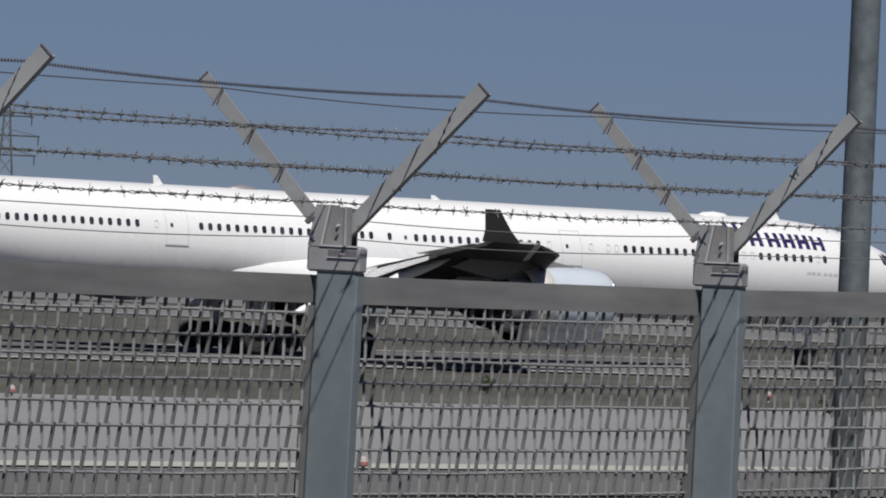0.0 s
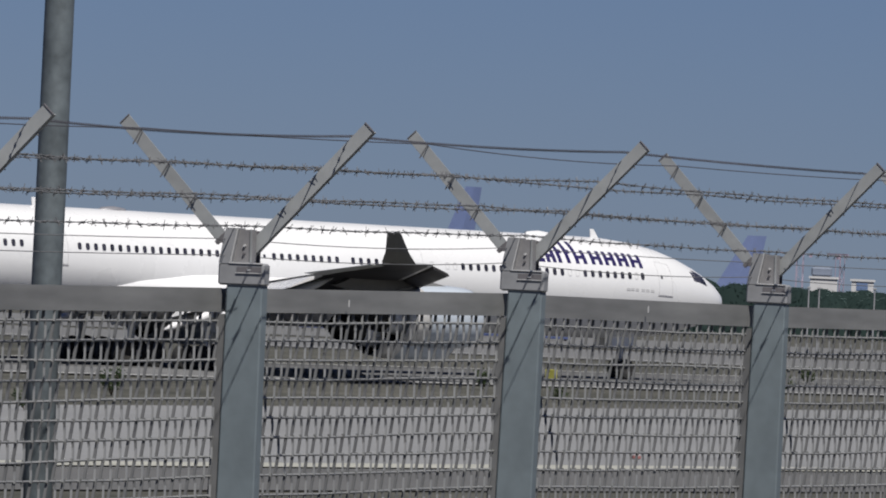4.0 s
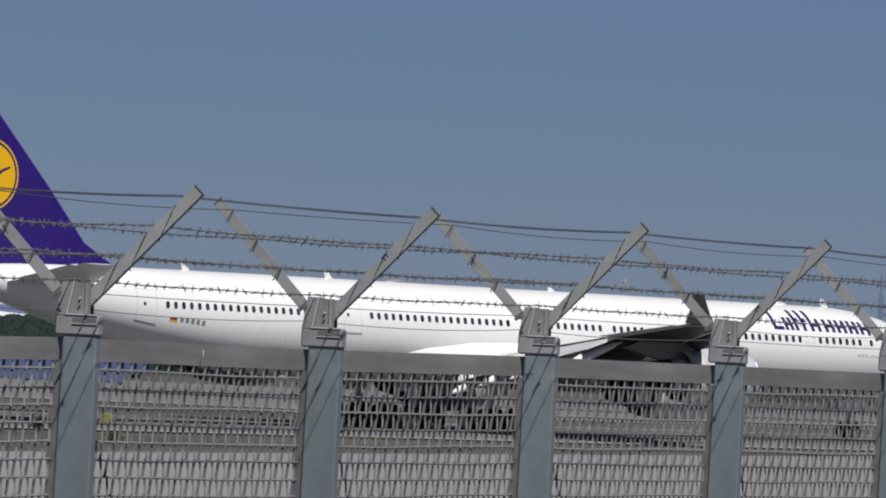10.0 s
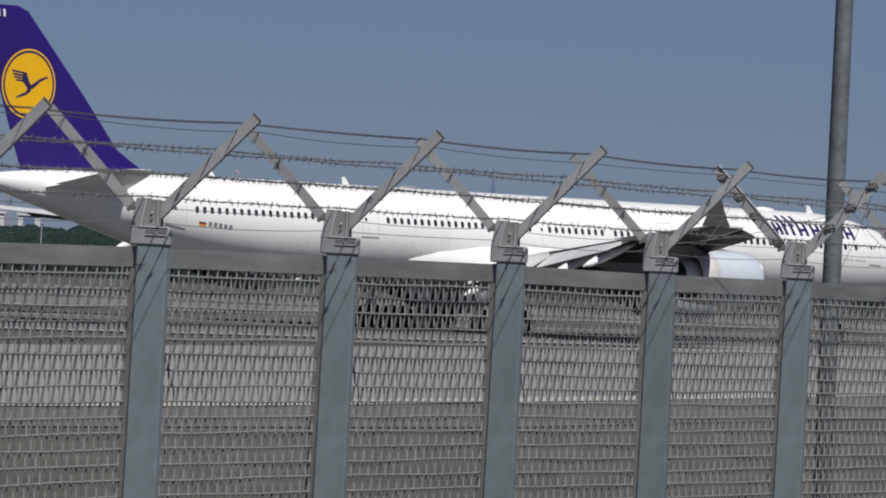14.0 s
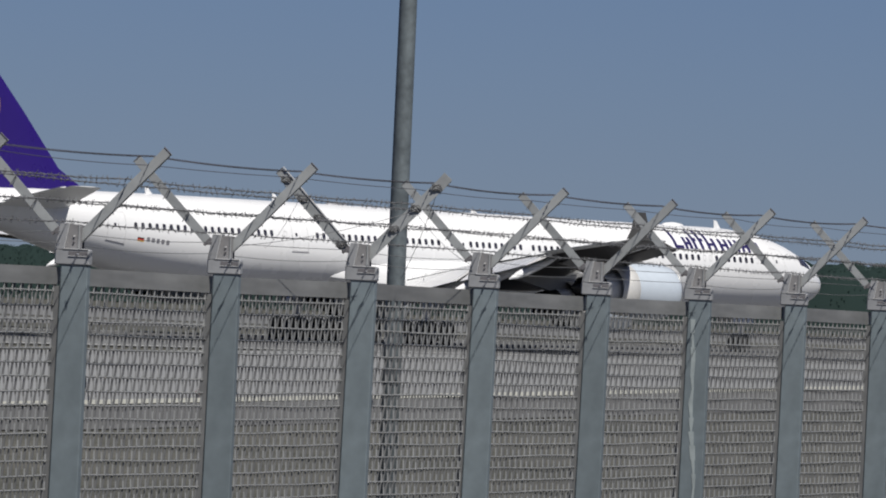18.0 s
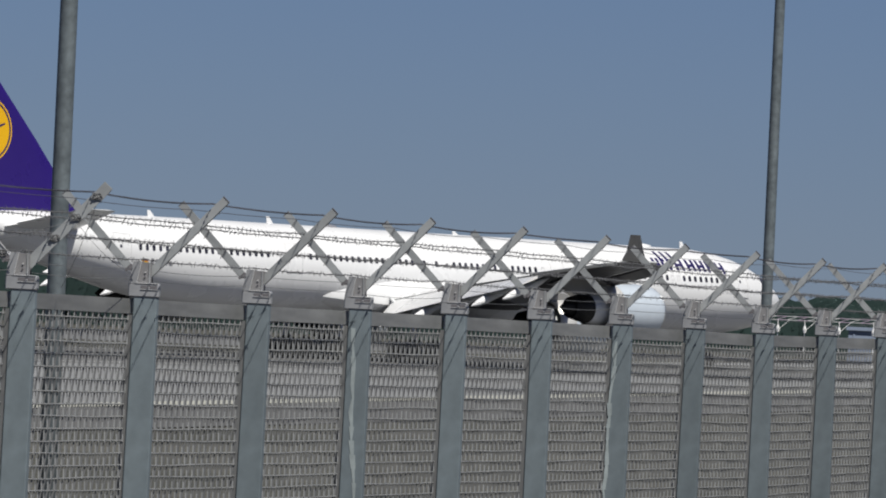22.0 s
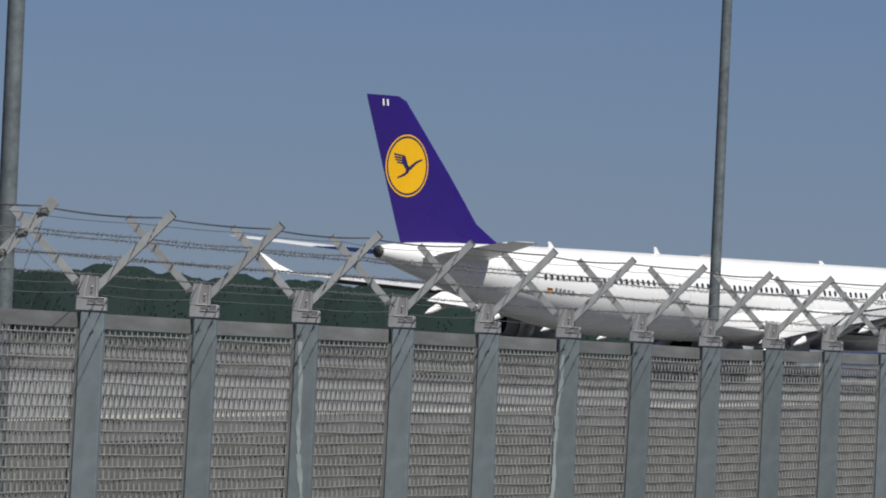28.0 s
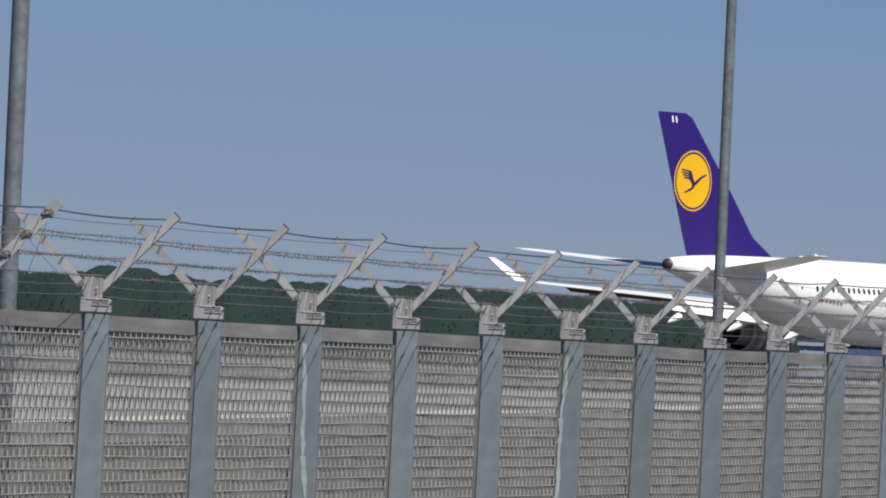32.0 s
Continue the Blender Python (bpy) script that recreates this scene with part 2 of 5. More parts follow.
    def loft(self, rings, closed=True, caps=True):
        n, v, f = len(rings[0]), [], []
        for r in rings:
            v += r
        for i in range(len(rings) - 1):
            for k in range(n if closed else n - 1):
                j = (k + 1) % n
                f.append((i * n + k, i * n + j, i * n + n + j, i * n + n + k))
        if caps:
            f += [tuple(range(n - 1, -1, -1)), tuple(range((len(rings) - 1) * n, len(rings) * n))]
        return self.add(v, f)

    def mesh(self, name, mat, smooth=False):
        return make(name, self.v, self.f, mat, smooth)


def part(name, shape, mat, parent, label="", smooth=False, m=None):
    data = shape if isinstance(shape, bpy.types.Mesh) else shape.mesh(name, mat, smooth)
    ob = new(name, data)
    ob.parent = parent
    if m is not None:
        ob.matrix_basis = m
    if label:
        tagged(ob, label)
    return ob


def thing(name, label, category, group="", kind="", m=None):
    ob = new(name)
    ob.empty_display_size = 0.2
    if m is not None:
        ob.matrix_basis = m
    return tagged(ob, label, category, group, kind)


def soft_edges(data, angle=35):
    bm = bmesh.new()
    bm.from_mesh(data)
    bmesh.ops.recalc_face_normals(bm, faces=bm.faces)
    bm.to_mesh(data)
    bm.free()
    data.polygons.foreach_set("use_smooth", [True] * len(data.polygons))
    data.set_sharp_from_angle(angle=radians(angle))
    return data


# ---------------------------------------------------------------- terrain
HEAD = Vector((0.86027, -0.50984))          # way in which the airliner rolls
SIDE = Vector((-0.50984, -0.86027))        # to its right
START = Vector((-570.48, 817.51))
SLOPE = 0.00939
RISE0 = 1264.6


def along(x, y):
    v = Vector((x, y)) - START
    return v.dot(HEAD), v.dot(SIDE)


def step(a, b, x):
    k = min(1.0, max(0.0, (x - a) / (b - a)))
    return k * k * (3 - 2 * k)


def land(x, y):
    """Height of the ground: a taxiway that climbs gently, and a bank that carries the fence."""
    s, q = along(x, y)
    z = SLOPE * (min(1500.0, max(1140.0, s)) - RISE0)
    z = -0.3 + (z + 0.3) * step(-120, -30, q)
    k = 1 - step(8, 40, y)
    k *= 1 - step(75, 110, x)
    return z * (1 - k) + 2.02 * k


def sheet(name, xs, ys, mat, lift, place, kind, label, category):
    v, f = [], []
    for y in ys:
        for x in xs:
            X, Y = place(x, y)
            v.append((X, Y, land(X, Y) + lift))
    n = len(xs)
    for j in range(len(ys) - 1):
        for i in range(n - 1):
            f.append((j * n + i, j * n + i + 1, j * n + n + i + 1, j * n + n + i))
    ob = new(name, make(name, v, f, mat, True))
    return tagged(ob, label, category, kind=kind)


def spread(near, far, n):
    a = [near[0] + (near[1] - near[0]) * i / n for i in range(n + 1)]
    lo = [near[0] - (near[0] - far[0]) * (k / 12) ** 2.2 for k in range(12, 0, -1)]
    hi = [near[1] + (far[1] - near[1]) * (k / 12) ** 2.2 for k in range(1, 13)]
    return lo + a + hi


ground = sheet("ground", spread((-60, 760), (-4600, 4800), 90), spread((-60, 420), (-4600, 4600), 80), M["grass"], 0.0,
               lambda x, y: (x, y), "structure", "dry olive airfield grass on gently rising land", "grass")
turned = lambda s, q: tuple(START + HEAD * s + SIDE * q)
steps = lambda a, b, d: [a + (b - a) * i / max(1, round((b - a) / d)) for i in range(max(1, round((b - a) / d)) + 1)]
near_edge = lambda x: 102.0 - 0.065 * (x - 240)
far_edge = lambda x: 154.0 - 0.135 * (x - 350)
strip = lambda x, v: (x, near_edge(x) + (far_edge(x) - near_edge(x)) * v)
beside = lambda x, v: (x, near_edge(x) + v)
sheet("runway", steps(-100, 800, 20), steps(0, 1, 0.15), M["concrete"], 0.05, strip, "structure", "pale concrete strip running along the airfield fence", "runway")
sheet("asphalt_shoulder", steps(-100, 800, 20), steps(-13, -0.1, 4), M["asphalt"], 0.045, beside, "structure", "grey asphalt shoulder beside the pale concrete strip", "pavement")
sheet("taxiway", steps(700, 1900, 20), steps(-15, 9.9, 8), M["asphalt"], 0.06, turned, "structure", "grey asphalt taxiway under the airliner", "taxiway")
sheet("taxiway_shoulder", steps(700, 1900, 20), steps(10, 30, 7), M["far_concrete"], 0.06, turned, "structure", "pale concrete shoulder of the taxiway", "pavement")
sheet("far_taxiway", steps(700, 2300, 20), steps(-240, -140, 12), M["far_concrete"], 0.055, turned, "structure", "pale concrete taxiway beyond a strip of grass", "taxiway")
sheet("apron", steps(900, 2600, 40), steps(-420, -262, 20), M["far_concrete"], 0.05, turned, "structure", "pale concrete apron in the distance", "apron")
sheet("edge_line", steps(-100, 800, 20), steps(0.4, 3.4, 1.5), M["yellow_line"], 0.10, beside, "structure", "worn pale yellow band along the concrete strip", "marking")
sheet("edge_line", steps(700, 1900, 20), steps(28.4, 29.6, 1), M["marking"], 0.10, turned, "structure", "worn white edge line of the taxiway", "marking")
sheet("edge_line", steps(700, 1900, 20), steps(-14.6, -13.4, 1), M["marking"], 0.10, turned, "structure", "worn white edge line of the taxiway", "marking")
sheet("centre_line", steps(700, 1900, 20), steps(-0.3, 0.3, 1), M["yellow_line"], 0.10, turned, "structure", "yellow centre line of the taxiway", "marking")
sheet("edge_line", steps(700, 2300, 20), steps(-147, -145.4, 1), M["marking"], 0.10, turned, "structure", "worn white edge line of the far taxiway", "marking")

# ---------------------------------------------------------------- fence
PITCH = 2.5
FIRST, LAST = -3, 26
SETTLE = [-0.052, -0.046, -0.017, 0.009, 0.009, 0.023, 0.026, 0.028, 0.020, 0.022, 0.016, 0.009, 0.007, 0.005, -0.002, -0.008, -0.011, -0.021, -0.015, -0.011]
SHIFT = [-0.026, -0.007, 0.026, 0.018, 0.016, 0.019, 0.005, -0.002, -0.007, 0.0, -0.030, -0.024, -0.045, 0.003, -0.008, 0.032, 0.010, 0.036, 0.006, -0.021]


def collar(k):
    """The underside of the cap of post k: its corner away from the runway side is the origin."""
    j = min(max(k, 0), len(SETTLE) - 1)
    return Vector((k * PITCH + (SHIFT[k] if 0 <= k < len(SHIFT) else 0), 0, 4.5 - 0.0015 * k * PITCH + SETTLE[j]))


NEAR_TIP, FAR_TIP = Vector((0.058, -0.446, 0.495)), Vector((0.055, 0.358, 0.494))
NEAR_FOOT, FAR_FOOT = Vector((0.058, -0.052, 0.085)), Vector((0.055, 0.022, 0.146))


def arm_shape(foot, tip):
    """An angle bar whose flat side faces along the fence, with a folded lower edge and three wire clips."""
    s = Shape()
    d = (tip - foot).normalized()
    across = Vector((1, 0, 0)).cross(d).normalized()
    if across.z < 0:
        across = -across
    s.bar(foot, tip, 0.004, 0.039, across)
    low = -across * 0.0185 + Vector((0.011, 0, 0))
    s.bar(foot + low, tip + low, 0.022, 0.004, across)
    return s


def clip_shape(foot, tip, q, x):
    d = (tip - foot).normalized()
    across = Vector((1, 0, 0)).cross(d).normalized()
    if across.z < 0:
        across = -across
    p = foot + (tip - foot) * q
    s = Shape()
    s.bar(p - across * 0.030 + Vector((x, 0, 0)) - d * 0.012, p + across * 0.026 + Vector((x, 0, 0)) + d * 0.004, 0.003, 0.0035, d)
    return s


WIRE_AT = (0.40, 0.645, 0.89)
FAR_AT = (0.312, 0.587, 0.871)


def fence_post():
    post = thing("fence_post", "blue-grey galvanised fence post with a forked barbed wire top", "fence post", "posts of the airfield fence")
    s = Shape()
    # flat box section
    t, b = 0.0, -2.62
    s.hexa([(0.004, -0.139, b), (0.052, -0.139, b), (0.052, 0.002, b), (0.004, 0.002, b),
            (0.004, -0.139, t), (0.052, -0.139, t), (0.052, -0.020, t), (0.004, -0.020, t)])
    data = s.mesh("shaft", M["post"])
    bm = bmesh.new()
    bm.from_mesh(data)
    upright = [e for e in bm.edges if abs((e.verts[0].co - e.verts[1].co).z) > 1]
    bmesh.ops.bevel(bm, geom=upright, offset=0.005, segments=3, affect="EDGES")
    bm.to_mesh(data)
    bm.free()
    part("shaft", soft_edges(data, 40), None, post, "blue-grey galvanised steel shaft with wire shadows")
    clamp = Shape().hexa([(0.006, 0.005, b), (0.030, 0.005, b), (0.030, 0.052, b), (0.006, 0.052, b),
                          (0.010, -0.0165, -0.088), (0.030, -0.0165, -0.088), (0.030, 0.006, -0.088), (0.010, 0.006, -0.088)])
    part("clamp_strip", clamp, M["mesh"], post, "dull grey strip that clamps the mesh")
    c = part("collar", Shape().chamfered(-0.002, 0.050, -0.145, 0.007, 0.0, 0.069, 0.006), M["cap"], post, "grey cast collar")
    part("plate", Shape().box(-0.0045, -0.0015, -0.136, -0.056, 0.041, 0.058), M["channel"], c, "dull inset plate of the casting")
    # rib and rim: edge highlights put in as bright strips
    part("rib", Shape().box(-0.0065, -0.0015, -0.137, -0.054, 0.0375, 0.0402), M["bolt"], c)
    part("mark", Shape().box(-0.0060, -0.0040, -0.101, -0.090, 0.0455, 0.0515), M["bolt"], c)
    part("rim", Shape().box(-0.0055, 0.004, -0.139, -0.030, 0.0665, 0.0705), M["bolt"], c, "upper rim, edge highlight in its bright colour")
    # the head: a slanting cheek beside an open recess
    h = Shape().hexa([(-0.003, -0.034, 0.066), (0.060, -0.034, 0.066), (0.060, 0.005, 0.066), (-0.003, 0.005, 0.066),
                      (-0.001, -0.054, 0.175), (0.060, -0.054, 0.175), (0.060, -0.013, 0.175), (-0.001, -0.013, 0.175)])
    head = part("head", h, M["cap"], post, "grey cast head that holds both arms")
    part("recess", Shape().hexa([(0.016, -0.098, 0.066), (0.046, -0.098, 0.066), (0.046, -0.033, 0.066), (0.016, -0.033, 0.066),
                                 (0.016, -0.096, 0.171), (0.046, -0.096, 0.171), (0.046, -0.050, 0.171), (0.016, -0.050, 0.171)]), M["recess"], head, "recess of the casting, its shade in the grey")
    # dark plate stands for the shaded gap behind the recess
    part("back", Shape().box(0.084, 0.090, -0.094, -0.030, 0.066, 0.168), M["channel"], head)
    # bright lip strip carries the highlight of the recess edge
    part("lip", Shape().bar((-0.004, -0.0345, 0.070), (-0.002, -0.0545, 0.176), 0.005, 0.0030, (0, 1, 0)), M["bolt"], head)
    part("lip", Shape().bar((0.0140, -0.0935, 0.070), (0.0140, -0.0915, 0.172), 0.005, 0.0050, (0, 1, 0)), M["arm"], head)
    part("lug", Shape().box(0.040, 0.054, -0.020, 0.020, 0.128, 0.152), M["channel"], head)
    for y, z, mt in ((-0.071, 0.098, "channel"), (-0.072, 0.122, "bolt")):
        part("bolt", Shape().tube([(0.009, y, z), (0.020, y, z)], 0.0042, 6), M[mt], head)
    for nm, f, e in (("near", NEAR_FOOT, NEAR_TIP), ("far", FAR_FOOT, FAR_TIP)):
        a = part("arm", arm_shape(f, e), M["arm"], post, "pale galvanised angle arm slanting upward")
        d = (e - f).normalized()
        n = Vector((0, -d.z, d.y))
        part("tip_edge", Shape().bar(e + d * 0.002 - n * 0.0205 - Vector((0.001, 0, 0)), e + d * 0.002 + n * 0.0205 - Vector((0.001, 0, 0)), 0.007, 0.003, d), M["channel"], a, "dark cut end of the arm")
        if nm == "far":
            part("foot_cap", Shape().bar(f - d * 0.004 - n * 0.024 - Vector((0.004, 0, 0)), f - d * 0.004 + n * 0.020 - Vector((0.004, 0, 0)), 0.014, 0.012, d), M["channel"], a, "dark foot of the arm")
        for q in (WIRE_AT if nm == "near" else FAR_AT):
            part("clip", clip_shape(f, e, q, 0.006 if nm == "near" else -0.003), M["wire"], a)
    return post


POSTS = {}
first_post = fence_post()
first_post.matrix_basis = Matrix.Translation(collar(FIRST))
POSTS[FIRST] = first_post
rng = random.Random(4)
for k in range(FIRST + 1, LAST + 1):
    lean = pose(0, 0, 0, rng.uniform(-0.35, 0.35), rng.uniform(-0.3, 0.3), rng.uniform(-1.2, 1.2))
    POSTS[k] = copy_thing(first_post, Matrix.Translation(collar(k)) @ lean)

# the weld mesh: straight rods with flat spirals between them
ROW, TURN = 0.0593, 0.1235
SPAN = PITCH


def weave(rows, seed):
    """Slanting strands behind the rods, and the loops by which they hook over the rods in front."""
    s, loops = Shape(), Shape()
    n = int(SPAN / TURN)
    for r in range(-1, rows):
        z1 = -0.110 - r * ROW
        z0 = z1 - ROW
        for i in range(n + 1):
            x = (i + 0.5 * (r % 2)) * TURN + 0.012
            if x > SPAN - 0.012:
                continue
            j = 0.005 * math.sin(i * 12.9 + r * 78.2 + seed * 2.3)
            h = 0.036 + 0.006 * math.sin(i * 5.1 + r * 3.7 + seed)
            loops.bar((x + j, -0.0155, z0 - 0.005), (x + j + 0.004, -0.0138, z0 + h), 0.0046, 0.0060, (0, 1, 0))
            s.bar((x + j + 0.004, -0.0132, z0 + h - 0.006), (x + 0.06 * TURN + j, -0.0095, z1 + (0.003 if r >= 0 else 0.0)), 0.0046, 0.0070, (0, 1, 0))
            s.bar((x + 0.50 * TURN + j, -0.0065, z0 - 0.002), (x + 0.56 * TURN + j, -0.0130 if r >= 0 else -0.006, z1 + 0.004), 0.0060, 0.0085, (0, 1, 0))
    return s, loops


def rod(seed):
    s = Shape()
    w = 0.0035 * math.sin(seed * 2.1)
    s.tube([(-0.012, -0.0095, 0), (SPAN * 0.35, -0.0095, w - 0.003), (SPAN * 0.7, -0.0095, -0.002 - w), (SPAN + 0.012, -0.0095, 0)], 0.0044, 6)
    return s.mesh("rod", M["rod"])


RODS = [rod(i) for i in range(6)]


def fence_panel(k):
    p = thing("mesh_fence", "grey woven steel mesh under a stained flat top rail", "fence", "mesh panels of the airfield fence")
    r = Shape()
    # folded channel rail
    r.box(-0.0, SPAN, -0.0135, 0.030, -0.074, -0.012)
    r.box(-0.0, SPAN, -0.0185, -0.0139, -0.083, -0.009)
    part("top_rail", r, M["rail"], p, "stained grey steel rail")
    rows = 41
    strands, loops = weave(rows, k)
    part("wire_mesh", strands, M["mesh"], p, "galvanised flat spirals of wire")["kind"] = "stuff"
    # same wire as the strands; front light painted in as a paler grey
    part("looped_wire", loops, M["rod"], p, "loops over the rods, front light in their paler grey")["kind"] = "stuff"
    for r in range(rows + 1):
        part("rod", RODS[(r * 5 + k) % 6], None, p, m=Matrix.Translation((0, 0, -0.110 - r * ROW)))
    part("bottom_rail", Shape().box(0, SPAN, -0.028, 0.020, -0.110 - rows * ROW - 0.05, -0.110 - rows * ROW - 0.006), M["rail"], p)
    return p


def panel_pose(k):
    a, b = collar(k) + Vector((0.05, 0.016, 0)), collar(k + 1) + Vector((0.05, 0.016, 0))
    d = b - a
    return Matrix.Translation(a) @ Matrix.Rotation(-math.atan2(d.z, d.x), 4, "Y")


PANELS = []
for k in range(FIRST, LAST):
    if len(PANELS) < 4:
        PANELS.append(fence_panel(k))
        PANELS[-1].matrix_basis = panel_pose(k)
    else:
        copy_thing(PANELS[(k * 7) % 4], panel_pose(k))


for x in (6.085, 8.922):
    k = math.floor(x / PITCH)
    joint = thing("rail_joint", "bright sleeve where two lengths of rail meet", "fitting", "rail joints", m=Matrix.Translation((x, -0.004, collar(k).z)))
    part("sleeve", Shape().box(-0.003, 0.003, -0.0165, -0.0140, -0.052, -0.030), M["bolt"], joint)


# ---------------------------------------------------------------- wires on the arms
def barbed_span(seed, sag):
    g = random.Random(seed)
    s = Shape()
    n = 44
    for ph in (0.0, math.pi):
        pts = []
        for i in range(n + 1):
            x = PITCH * i / n
            z = -4 * sag * (x / PITCH) * (1 - x / PITCH) + 0.0012 * math.sin(x * 5 + seed)
            pts.append((x, 0.0032 * math.cos(x * 42 + ph), z + 0.0032 * math.sin(x * 42 + ph)))
        s.tube(pts, 0.0014, 4, False)
    x = 0.03
    while x < PITCH - 0.02:
        z = -4 * sag * (x / PITCH) * (1 - x / PITCH) + 0.0012 * math.sin(x * 5 + seed)
        for _ in range(2):
            a = g.uniform(0, math.pi)
            d = Vector((g.uniform(-0.5, 0.5), math.cos(a), math.sin(a))).normalized() * g.uniform(0.012, 0.017)
            o = Vector((x + g.uniform(-0.006, 0.006), 0, z))
            s.bar(o - d, o + d, 0.0017)
        s.tube([(x - 0.007, 0, z), (x + 0.007, 0, z)], 0.0042, 5)
        x += 0.094 + g.uniform(-0.012, 0.012)
    return s


def tape_span(seed, sag):
    s = Shape()
    n = 150
    pts, zz = [], lambda x: -4 * sag * (x / PITCH) * (1 - x / PITCH)
    for i in range(0, n + 1, 6):
        x = PITCH * i / n
        pts.append((x, 0, zz(x)))
    s.tube(pts, 0.0015, 4, False)
    for i in range(n):
        x = PITCH * (i + 0.5) / n
        tilt = 0.4 * math.sin(x * 2.1 + seed)
        d = Vector((0.001, math.sin(tilt), math.cos(tilt))) * 0.0046
        o = Vector((x, 0, zz(x)))
        s.bar(o - d, o + d, 0.0050, 0.0018, (0, 1, 0))
    return s


def plain_span(sag, r=0.0014):
    s = Shape()
    s.tube([(PITCH * i / 10, 0, -4 * sag * (i / 10) * (1 - i / 10)) for i in range(11)], r, 4, False)
    return s


BARBS = [barbed_span(i, 0.004 + 0.0012 * i).mesh("span", M["wire"]) for i in range(4)]
TAPES = [tape_span(i, 0.005 + 0.005 * i).mesh("span", M["tape"]) for i in range(3)]
PLAINS = [plain_span(0.004 + 0.012 * i).mesh("span", M["wire"]) for i in range(2)]
THICKER = [plain_span(0.005 + 0.005 * i, 0.0017).mesh("span", M["tape"]) for i in range(3)]


def strand(name, label, category, offset, meshes, seed):
    """One wire along the whole fence, in spans from post to post."""
    g = random.Random(seed)
    w = thing(name, label, category, "wires on the airfield fence", m=Matrix.Translation(collar(FIRST) + offset))
    base = collar(FIRST)
    for k in range(FIRST, LAST):
        a, b = collar(k) - base, collar(k + 1) - base
        d = b - a
        m = Matrix.Translation(a) @ Matrix.Rotation(-math.atan2(d.z, d.x), 4, "Y") @ Matrix.Diagonal((d.length / PITCH, 1, 1, 1))
        part("span", g.choice(meshes), None, w, m=m)
    return w


for f, e, seed in ((NEAR_FOOT, NEAR_TIP, 1), (FAR_FOOT, FAR_TIP, 2)):
    across = Vector((0, -(e - f).z, (e - f).y)).normalized()
    across = across if across.z > 0 else -across
    for i, q in enumerate(WIRE_AT if seed == 1 else FAR_AT):
        o = f + (e - f) * q + across * 0.028 + Vector((-0.004, 0, 0))
        if i < 2:
            strand("barbed_wire", "weathered twin-strand barbed wire strung from arm to arm", "barbed wire", o, BARBS, seed * 10 + i)
        elif seed == 2:
            strand("plain_wire", "dark plain security wire strung between the far arm tips", "wire", o, THICKER, seed * 10 + i)
        else:
            strand("toothed_wire", "dark toothed security wire strung between arm tips", "security wire", o, TAPES, seed * 10 + i)
strand("barbed_wire", "weathered barbed wire resting on the post heads", "barbed wire", Vector((0.05, -0.043, 0.182)), BARBS, 31)
strand("plain_wire", "thin plain tension wire beside the post heads", "wire", Vector((0.05, -0.012, 0.142)), PLAINS, 32)
strand("plain_wire", "thin plain tension wire beside the post heads", "wire", Vector((0.05, -0.012, 0.092)), PLAINS, 33)


# pale runs down two posts
def streaks(post, seed):
    g = random.Random(seed)
    s = Shape()
    y = -0.05
    for z in range(15):
        z1 = -0.10 - z * 0.075
        y1 = y + g.uniform(-0.010, 0.011)
        w, w1 = g.uniform(0.005, 0.016), g.uniform(0.004, 0.014)
        z0 = z1 - 0.075
        a, b = 0.0015, 0.0055
        s.hexa([(a, y1 - w1, z0), (b, y1 - w1, z0), (b, y1 + w1, z0), (a, y1 + w1, z0), (a, y - w, z1), (b, y - w, z1), (b, y + w, z1), (a, y + w, z1)])
        y = y1
    part("stain_streak", s, M["streak"], post, "pale run of bird droppings down the shaft")


for k in (12, 15):
    streaks(POSTS[k], k)


# the strained post: wire ties on both arms and slack stay wires
def tangle(p, seed):
    g = random.Random(seed)
    s = Shape()
    for _ in range(5):
        a = g.uniform(0, 6.28)
        pts = [Vector(p) + Vector((-0.012 + 0.010 * math.sin(a + t), 0.024 * math.cos(a + t * 1.3), 0.017 * math.sin(a * 2 + t * 1.7))) for t in [i * 0.9 for i in range(9)]]
        s.tube(pts, 0.0022, 4)
    return s


for f, e in ((NEAR_FOOT, NEAR_TIP), (FAR_FOOT, FAR_TIP)):
    for i, q in enumerate((0.06,) + WIRE_AT):
        part("wire_tie", tangle(f + (e - f) * q, 60 + i), M["wire"], POSTS[9], "knot of dark tie wire")
for f, e in ((NEAR_FOOT, NEAR_TIP), (FAR_FOOT, FAR_TIP)):
    part("stiffener", Shape().bar(f + (e - f) * 0.03 - Vector((0.005, 0, 0)), f + (e - f) * 0.93 - Vector((0.005, 0, 0)), 0.004, 0.050, Vector((1, 0, 0)).cross(e - f)), M["arm"], POSTS[9], "broad flat bar bolted along the arm")
edge = Shape().bar(FAR_FOOT + Vector((-0.009, -0.019, 0.019)), FAR_TIP + Vector((-0.009, -0.019, 0.019)), 0.006, 0.005)
part("bright_edge", edge, M["bolt"], POSTS[9], "bright strip along the edge of the arm")
part("bracket", Shape().bar(NEAR_TIP + Vector((-0.006, 0.045, -0.050)), NEAR_TIP + Vector((-0.006, -0.006, 0.010)), 0.004, 0.050, (0, 0.7, 0.7)), M["arm"], POSTS[9], "pale flat bracket at the arm tip")
